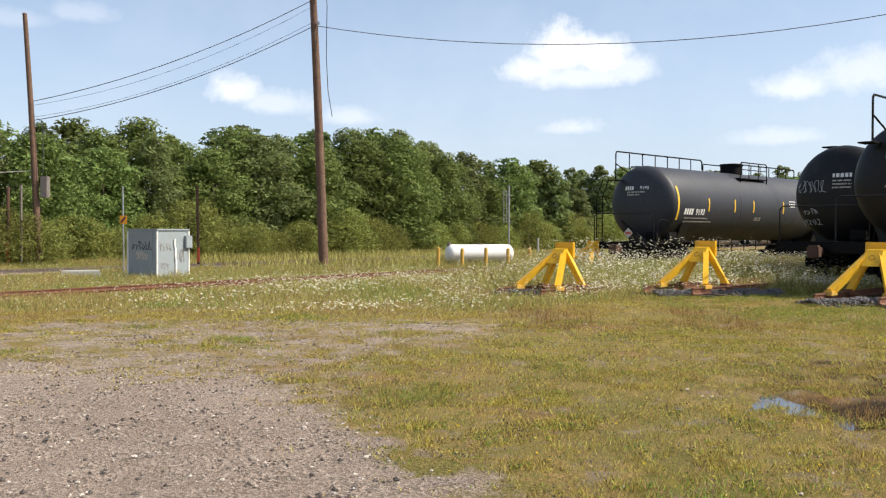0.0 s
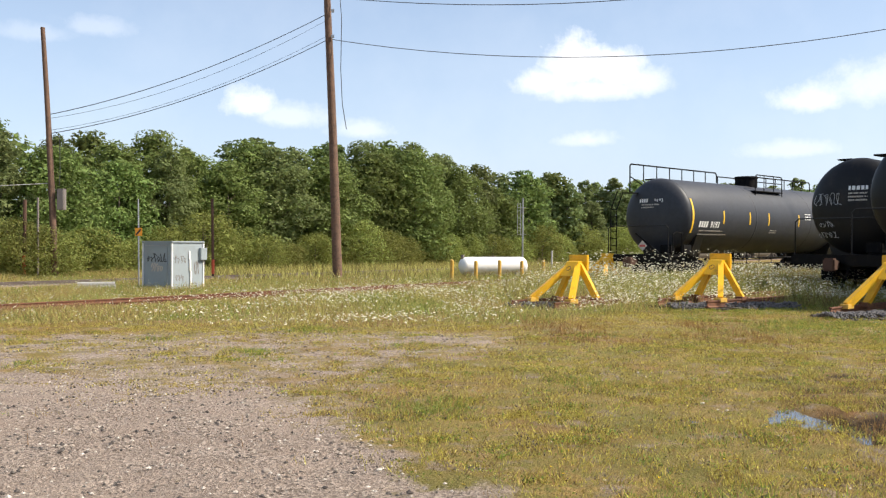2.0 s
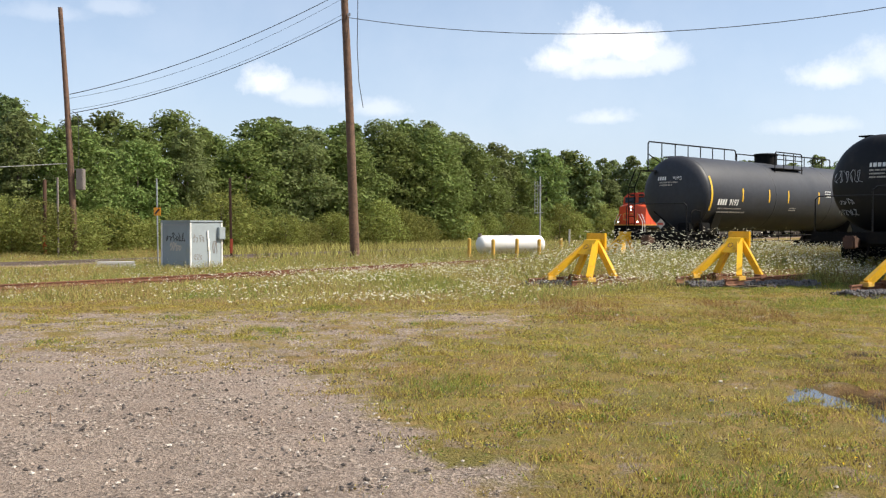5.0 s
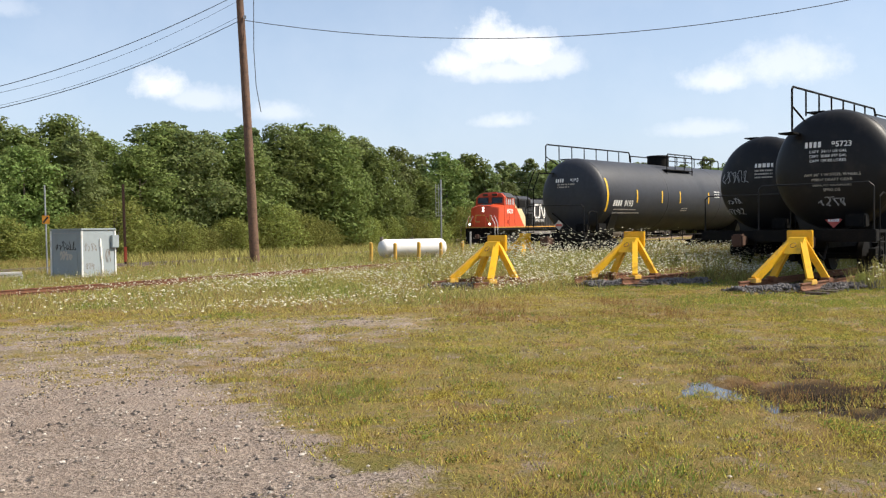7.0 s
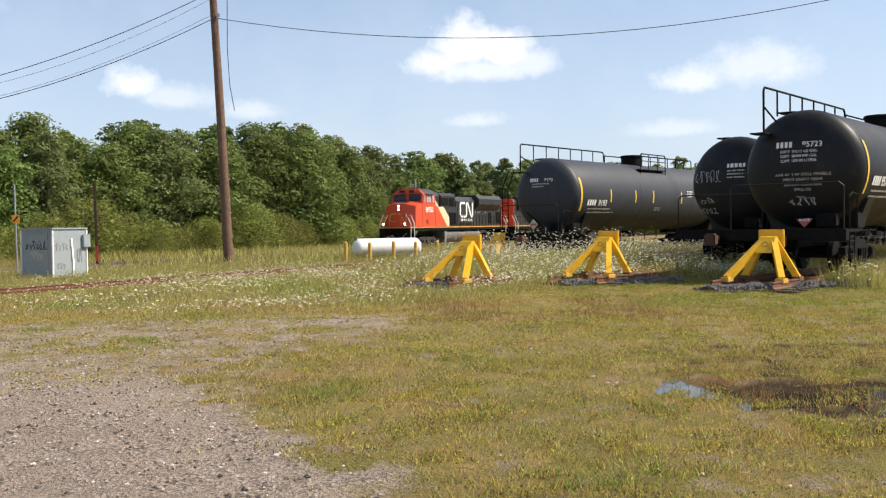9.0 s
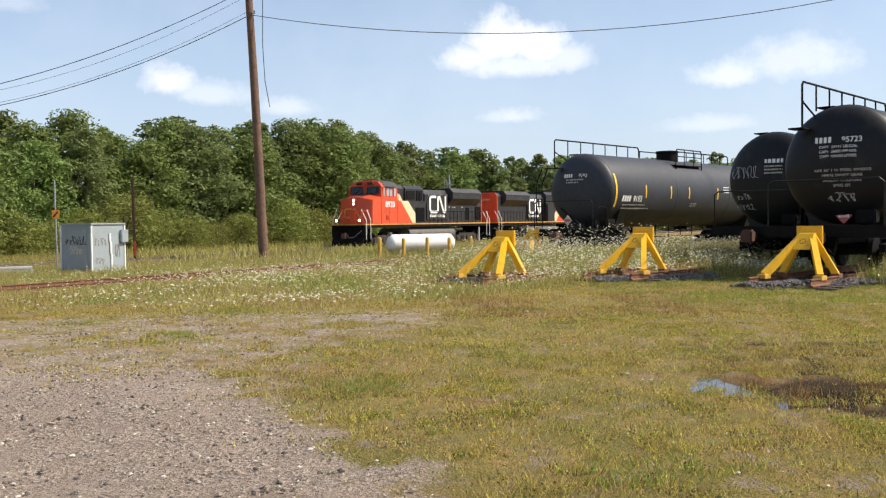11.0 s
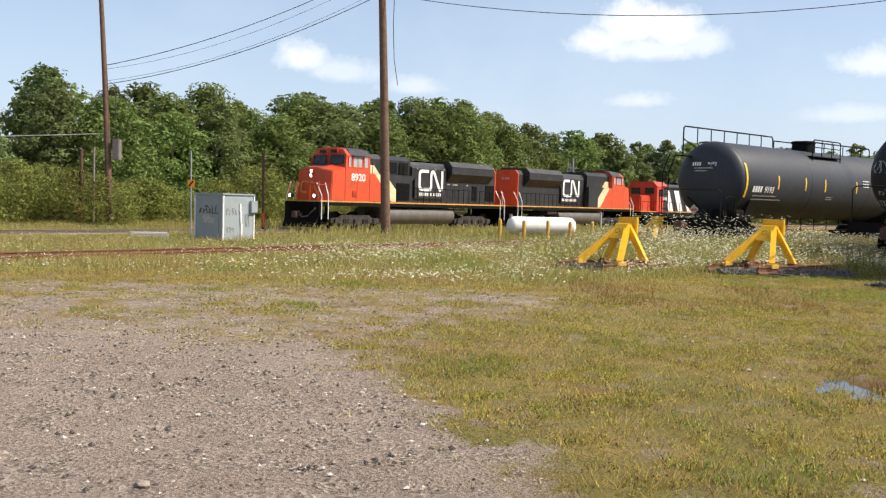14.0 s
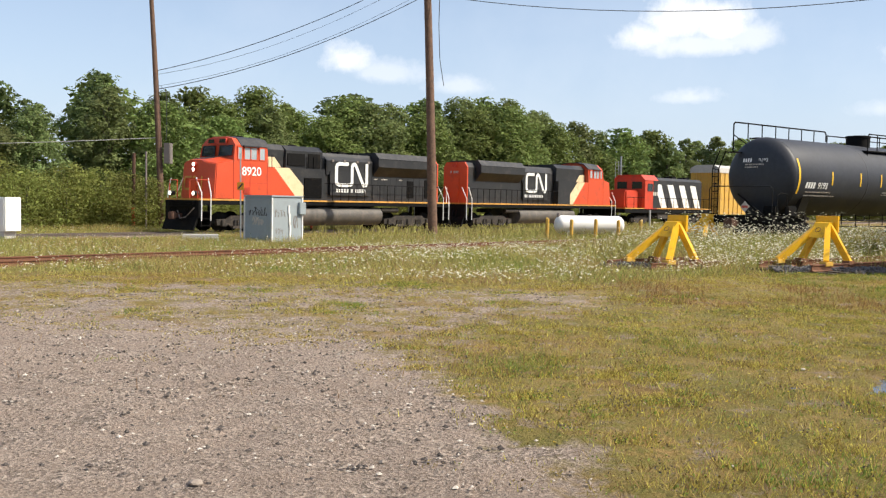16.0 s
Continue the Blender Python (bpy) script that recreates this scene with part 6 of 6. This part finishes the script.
# ---- grass, flowers and stones ----
def blades(name, spots, height, width, lean, material, label, seed):
    """Grass blades as leaning tapered strips."""
    rnd = np.random.RandomState(seed)
    P = np.asarray(spots)
    n = len(P)
    h = (height * rnd.uniform(0.45, 1.3, n))
    if P.shape[1] > 3:
        h = h * P[:, 3]
    a = rnd.uniform(0, 2 * np.pi, n)
    w = np.stack([np.cos(a), np.sin(a), np.zeros(n)], 1) * (width * rnd.uniform(0.6, 1.3, n))[:, None]
    b = rnd.uniform(0, 2 * np.pi, n)
    d = np.stack([np.cos(b), np.sin(b), np.zeros(n)], 1) * (h * lean * rnd.uniform(0.2, 1.2, n))[:, None]
    up = np.zeros((n, 3))
    up[:, 2] = h
    p0 = P[:, :3] - np.array((0, 0, 0.01))
    p1 = p0 + up + d
    q = np.stack([p0 - w, p0 + w, p1 + w * 0.2, p1 - w * 0.2], 1).reshape(-1, 3)
    tagged(new(name, quad_mesh(name, q, material)), label, "grass", kind="stuff")


def ground_grid():
    """Heights of the ground on a quarter-metre grid, for quick planting."""
    xs, ys = np.arange(-45, 45, 0.25), np.arange(3, 100, 0.25)
    return np.array([[ground_z(x, y) for x in xs] for y in ys])


GZ = ground_grid()


def gz(x, y):
    return GZ[np.clip(((y - 3) / 0.25).astype(int), 0, GZ.shape[0] - 1), np.clip(((x + 45) / 0.25).astype(int), 0, GZ.shape[1] - 1)]


def sow(n, seed, y0, y1, half, keep, power=1.0):
    """Random spots in the wedge before the camera, thinned by keep(x, y)."""
    rnd = np.random.RandomState(seed)
    y = y0 + (y1 - y0) * rnd.uniform(0, 1, n) ** power
    x = rnd.uniform(-1, 1, n) * half * y + rnd.uniform(-1, 1, n)
    step = 0.15 if y1 < 30 else 0.3
    gx, gy = np.arange(-half * y1 - 1.2, half * y1 + 1.2, step), np.arange(y0 - step, y1 + 2 * step, step)
    grid = np.array([[keep(a, b) if abs(a) < half * b + 1.3 else 0.0 for a in gx] for b in gy])
    i = np.clip(((x - gx[0]) / step + rnd.uniform(-0.5, 0.5, n) + 0.5).astype(int), 0, len(gx) - 1)
    j = np.clip(((y - gy[0]) / step + rnd.uniform(-0.5, 0.5, n) + 0.5).astype(int), 0, len(gy) - 1)
    ok = rnd.uniform(0, 1, n) < grid[j, i]
    x, y = x[ok], y[ok]
    return np.stack([x, y, gz(x, y)], 1)


def patch(x, y, s, o):
    return noise.noise((x * s, y * s, o))


def on_track(x, y):
    p = Vector((x, y, 0))
    for foot, rz, run in YARD:
        v = p - foot
        if abs(v.dot(P)) < 1.5 and v.dot(U) > -2.6:
            return 0.12 if v.dot(U) < 1.2 and v.dot(P) > -1.0 else 0.85
    q = p.dot(NORMAL_M)
    if abs(q - MAIN_D) < 1.7:
        return 0.0
    v = p - Vector((-7.5, 31.3, 0))
    s = v.dot(Vector((math.cos(radians(SIDE_H)), -math.sin(radians(SIDE_H)), 0)))
    return 0.03 if abs(s) < 1.5 else (0.6 if 0 < s < 2.6 else 1.0)


def meadow_edge(x):
    return 18.7 + 0.1 * x if x < 1.0 else (18.8 + 1.1 * (x - 1.0) if x < 6 else 24.3 + 0.25 * (x - 6))


def meadow_at(x, y):
    """1 in the tall meadow beyond the lot, 0 on the short grass."""
    edge = meadow_edge(x)
    return smooth01(edge - 0.8, edge + 1.6, y + 0.8 * patch(x, y, 0.5, 4))


def short_keep(x, y):
    if meadow_at(x, y) > 0.8:
        return 0.0
    g = lot(x, y) + 0.55 * patch(x, y, 1.1, 7) + 0.35 * patch(x, y, 3.5, 8)
    return smooth01(0.62, 0.25, g) * (0.35 + 0.65 * smooth01(-0.3, 0.3, patch(x, y, 0.8, 2))) * (0.2 + 0.8 * smooth01(-0.2, 0.25, patch(x, y, 3.7, 15))) * (0.2 + 0.8 * smooth01(-0.35, 0.12, patch(x, y, 1.4, 60))) * (1 - (0.85 if x < 3.5 else 0.1) * pool(x, y))


def tall(x, y):
    return meadow_at(x, y) * on_track(x, y) * (0.45 + 0.55 * smooth01(-0.35, 0.25, patch(x, y, 0.35, 1)))


def with_height(spots):
    """Low turf along the lot, knee-high weeds between the tracks and round the track ends."""
    k = []
    for x, y, z in spots:
        q = -x * math.cos(radians(MAIN_H)) + y * math.sin(radians(MAIN_H))
        rise = y - meadow_edge(x)
        k.append(0.2 + 0.2 * smooth01(1.0, 5.0, rise) + 0.5 * smooth01(-1.0, 5.0, x - 0.12 * (y - 20)) + 0.28 * smooth01(26.5, 29.0, q) * smooth01(37.0, 33.5, q) + 0.55 * smooth01(43, 47, y) * smooth01(-2.5, 0.0, x) * smooth01(9, 6, x)
                 + 0.5 * smooth01(27, 32, y) * smooth01(2, 5, x) + 0.3 * smooth01(0.1, 0.45, patch(x, y, 0.3, 33)) + 0.4 * smooth01(45, 48, q))
    return np.concatenate([spots, np.array(k)[:, None]], 1)


def sorrel_at(x, y):
    """Red-brown weeds on the rim of the short grass."""
    return smooth01(14.6, 16.2, y) * smooth01(21.0, 18.5, y) * smooth01(0.2, 1.6, x) * smooth01(7.5, 4.5, x) * smooth01(-0.2, 0.25, patch(x, y, 0.7, 44))


def green_at(x, y):
    return smooth01(0.25, 0.5, patch(x, y, 0.6, 70) + 0.55 * smooth01(13, 18, y) * smooth01(3, 7.0, x) + 0.5 * smooth01(16, 19, y) * smooth01(6, 9, x))


blades("short_grass", sow(1500000, 1, 4.8, 25, 0.64, lambda x, y: short_keep(x, y) * (1 - 0.6 * sorrel_at(x, y)), 0.75), 0.05, 0.0032, 1.0, "grass", "short thin yellow-green grass over gravelly soil", 1)
blades("short_grass", sow(700000, 2, 4.8, 25, 0.64, lambda x, y: short_keep(x, y) * smooth01(-0.15, 0.35, patch(x, y, 0.45, 6)), 0.75), 0.075, 0.0026, 0.9, "dry", "dry straw-coloured grass in patches", 2)
blades("green_grass", sow(900000, 9, 4.8, 27, 0.64, lambda x, y: short_keep(x, y) * green_at(x, y), 0.85), 0.07, 0.0036, 0.9, "fresh", "fresh green grass in patches", 9)
blades("red_weeds", sow(60000, 11, 14.4, 21, 0.64, lambda x, y: sorrel_at(x, y) * (0.15 + 0.85 * smooth01(-0.1, 0.3, patch(x, y, 2.2, 46)))), 0.1, 0.006, 0.6, "sorrel", "red-brown seeding weeds on the rim of the grass", 11)
blades("moss_tufts", sow(420000, 12, 8.0, 18.6, 0.64, lambda x, y: (0.08 + 0.92 * smooth01(0.0, 0.45, patch(x, y, 0.8, 17) + 0.5 * patch(x, y, 2.6, 18) + 0.3 * patch(x, y, 8, 19))) * smooth01(0.3, 0.5, lot(x, y)) * smooth01(0.98, 0.8, lot(x, y)) * 0.7), 0.018, 0.005, 1.6, "mossy", "yellow tufts of low grass on the worn gravel", 12)
blades("meadow_grass", with_height(sow(400000, 3, 17.2, 60, 0.66, tall, 1.0)), 0.37, 0.0075, 0.85, "meadow", "yellow-green meadow grass and weeds", 3)
blades("meadow_grass", with_height(sow(230000, 4, 17.2, 60, 0.66, lambda x, y: tall(x, y) * smooth01(-0.25, 0.3, patch(x, y, 0.3, 12)), 1.0)), 0.42, 0.006, 0.85, "dry", "dry brown grass among the weeds", 4)
blades("meadow_grass", with_height(sow(110000, 13, 19.5, 60, 0.66, lambda x, y: tall(x, y) * smooth01(-0.15, 0.3, patch(x, y, 0.45, 25)), 1.0)), 0.42, 0.0085, 0.85, "fresh", "green weeds in the meadow", 13)
blades("far_meadow_grass", sow(20000, 14, 50, 96, 0.3, lambda x, y: on_track(x, y), 1.0), 0.5, 0.03, 0.6, "meadow", "far yellow-green grass beside the main line", 14)
blades("puddle_grass", [(x, y, -0.05) for x, y, z in sow(12000, 10, 7.3, 10.0, 0.62, lambda x, y: pool(x, y) * (0.12 + 0.88 * smooth01(3.35, 3.6, x)) * smooth01(-0.25, 0.2, patch(x, y, 2.5, 80)))], 0.11, 0.004, 0.6, "sorrel", "brown grass standing in the muddy puddle", 10)


def low_leaves(name, spots, size, material, label, seed):
    """Small flat leaves of creeping weeds close to the soil."""
    rnd = np.random.RandomState(seed)
    p = spots + np.stack([rnd.uniform(-0.03, 0.03, len(spots)), rnd.uniform(-0.03, 0.03, len(spots)), rnd.uniform(0.004, 0.03, len(spots))], 1)
    tagged(new(name, quad_mesh(name, leaves(p, size, rnd), material)), label, "ground cover", kind="stuff")


def cover(x, y, o):
    return short_keep(x, y) * smooth01(-0.05, 0.3, patch(x, y, 2.6, o) + 0.5 * patch(x, y, 9, o))


low_leaves("creeping_weeds", sow(420000, 61, 4.8, 17, 0.62, lambda x, y: cover(x, y, 90), 0.8), 0.011, "fresh", "small green leaves of creeping weeds in the thin grass", 61)
low_leaves("creeping_weeds", sow(420000, 62, 4.8, 17, 0.62, lambda x, y: cover(x, y, 91), 0.8), 0.011, "grass", "small yellowed leaves of creeping weeds in the thin grass", 62)
low_leaves("dead_leaves", sow(300000, 63, 4.8, 17, 0.62, lambda x, y: cover(x, y, 92), 0.8), 0.010, "bark", "dead brown bits in the thin grass", 63)


def weed_spots(seed, n):
    rnd = np.random.RandomState(seed)
    out = []
    for cx, cy, r in ((12.2, 21.3, 0.9), (13.6, 22.0, 0.8), (9.6, 25.9, 0.8), (4.9, 26.0, 0.9), (7.4, 34.6, 1.8), (5.2, 34.0, 2.0), (9.3, 33.2, 1.5), (2.2, 27.5, 1.6)):
        for _ in range(int(n * r)):
            x, y = cx + rnd.normal() * r * 0.5, cy + rnd.normal() * r * 0.5
            out.append((x, y, ground_z(x, y)))
    return np.array(out)


blades("weed_stalks", weed_spots(51, 420), 0.62, 0.009, 0.5, "meadow", "tall yellow-green weed stalks round the track ends", 51)
umbels_at = weed_spots(52, 90)


def umbels(name, spots, r, height, material, label, seed, stems=True):
    """Flat flower heads of three little plates each."""
    rnd = np.random.RandomState(seed)
    out = []
    for x, y, z in spots:
        h = height * rnd.uniform(0.55, 1.2) * (0.4 + 0.5 * smooth01(1, 6, y - meadow_edge(x)) + 0.4 * smooth01(0, 4, x) + 0.7 * smooth01(27, 32, y) * smooth01(2, 5, x))
        s = r * rnd.uniform(0.5, 1.2)
        for k in range(3):
            a = 2 * math.pi * k / 3 + x * 9
            cx, cy, cz = x + s * 0.6 * math.cos(a), y + s * 0.6 * math.sin(a), z + h + rnd.uniform(-0.3, 0.3) * s
            t = rnd.uniform(-0.5, 0.5, 2)
            out += [(cx - s * 0.5, cy - s * 0.5, cz - t[0] * s), (cx + s * 0.5, cy - s * 0.5, cz + t[1] * s), (cx + s * 0.5, cy + s * 0.5, cz + t[0] * s), (cx - s * 0.5, cy + s * 0.5, cz - t[1] * s)]
    tagged(new(name, quad_mesh(name, np.array(out), material)), label, "wildflowers", kind="stuff")


def flower_keep(x, y):
    band = (0.12 + 0.88 * smooth01(-8, -2, x)) * smooth01(17.5, 19.5, y) * (0.25 + 0.75 * smooth01(34, 26, y - 0.6 * max(0, x)))
    return meadow_at(x, y) * band * smooth01(-0.25, 0.35, patch(x, y, 0.4, 20)) * on_track(x, y)


umbels("white_wildflowers", sow(60000, 6, 18, 46, 0.62, flower_keep), 0.022, 0.42, "petals", "white flat-headed wildflowers scattered through the meadow", 6)
umbels("white_wildflowers", sow(5000, 7, 18, 50, 0.62, lambda x, y: meadow_at(x, y) * on_track(x, y)), 0.026, 0.28, "petals", "white flat-headed wildflowers scattered through the meadow", 7)
umbels("white_wildflowers", sow(34000, 16, 24, 42, 0.5, lambda x, y: meadow_at(x, y) * smooth01(2.5, 5, x) * smooth01(-0.3, 0.3, patch(x, y, 0.5, 28)) * smooth01(44, 34, y)), 0.03, 0.4, "petals", "tall creamy wildflowers in the weeds round the parked cars", 16)
umbels("white_wildflowers", umbels_at, 0.03, 0.62, "petals", "tall white flat-headed wildflowers among the weeds", 52)
umbels("yellow_wildflowers", sow(900, 8, 6, 30, 0.62, lambda x, y: smooth01(0.5, 0.2, lot(x, y))), 0.009, 0.08, "yellowpetals", "tiny yellow flowers in the grass", 8)


def pebbles(name, n, seed, keep, r0, r1, material, label, y1=20):
    rnd = np.random.RandomState(seed)
    spots = sow(n, seed, 4.8, y1, 0.62, keep, 0.7)
    base = np.array([(1, 0, 0), (0, 1, 0), (-1, 0, 0), (0, -1, 0), (0, 0, 0.8), (0, 0, -0.5)])
    faces = np.array([(0, 1, 4), (1, 2, 4), (2, 3, 4), (3, 0, 4), (1, 0, 5), (2, 1, 5), (3, 2, 5), (0, 3, 5)])
    k = len(spots)
    r = r0 + (r1 - r0) * rnd.uniform(0, 1, k) ** 4
    a = rnd.uniform(0, 6.28, k)
    V = base[None] * rnd.uniform(0.6, 1.3, (k, 6, 1)) * r[:, None, None] * np.array((1, 0.8, 0.7))
    c, s = np.cos(a)[:, None], np.sin(a)[:, None]
    V = np.stack([V[..., 0] * c - V[..., 1] * s, V[..., 0] * s + V[..., 1] * c, V[..., 2]], -1) + spots[:, None, :]
    F = (faces[None] + 6 * np.arange(k)[:, None, None]).reshape(-1, 3)
    me = bpy.data.meshes.new(name)
    me.from_pydata(V.reshape(-1, 3).tolist(), [], F.tolist())
    me.materials.append(M[material])
    tagged(new(name, me), label, "gravel", kind="stuff")


pebbles("gravel_stones", 36000, 41, lambda x, y: smooth01(0.3, 0.7, lot(x, y) + 0.4 * patch(x, y, 2, 3)), 0.006, 0.03, "stone", "small grey and tan stones of the gravel lot")
pebbles("pale_stones", 20000, 42, lambda x, y: 0.1 + smooth01(0.3, 0.7, lot(x, y)), 0.004, 0.025, "palestone", "scattered pale stones on the gravel lot")
pebbles("dark_stones", 32000, 43, lambda x, y: smooth01(0.25, 0.7, lot(x, y) + 0.5 * patch(x, y, 0.8, 50)), 0.005, 0.03, "cinder", "scattered dark cinder stones on the gravel lot")


# single larger stones that stand out on the lot
stone_rnd = random.Random(9)
for k, (x, y, r) in enumerate(((-0.54, 6.66, 0.05), (-1.13, 7.66, 0.05), (2.53, 16.54, 0.075), (-1.33, 6.59, 0.07), (-1.56, 9.08, 0.03), (-1.94, 4.98, 0.085), (-2.05, 4.96, 0.06), (-2.20, 6.69, 0.05), (-0.60, 7.00, 0.03), (2.51, 9.54, 0.05), (-3.01, 10.86, 0.05), (-3.63, 9.48, 0.05), (-1.44, 7.66, 0.035), (2.52, 16.57, 0.05), (-1.40, 5.96, 0.035), (-0.96, 5.31, 0.04), (-1.13, 7.80, 0.035), (-2.20, 6.31, 0.04), (-2.22, 6.85, 0.035), (-2.35, 6.70, 0.05))):
    bm = bmesh.new()
    r *= 0.45
    bmesh.ops.create_icosphere(bm, subdivisions=2, radius=r)
    for v in bm.verts:
        v.co *= 1 + 0.5 * noise.noise(v.co / r * 1.3 + Vector((k * 3.1, 0, 0)))
        v.co.z *= 0.55
    dark = k >= 17
    ob = new("stone", finish(bm, "stone", "cinder" if dark else ("stone" if k in (3, 5, 6, 8, 11) else "palestone")))
    ob.matrix_world = pose(x, y, ground_z(x, y) + r * 0.2, 0, 0, stone_rnd.uniform(0, 360))
    tagged(ob, "loose dark cinder stone on the gravel lot" if dark else "loose pale stone on the gravel lot", "stone", "larger stones on the lot")


# ---- what moves ----
def motions():
    for ob, offset, turned, length in TRAIN:
        walk(ob, [(t, on_main(s + offset, turned, length)) for t, s in LEAD])


motions()
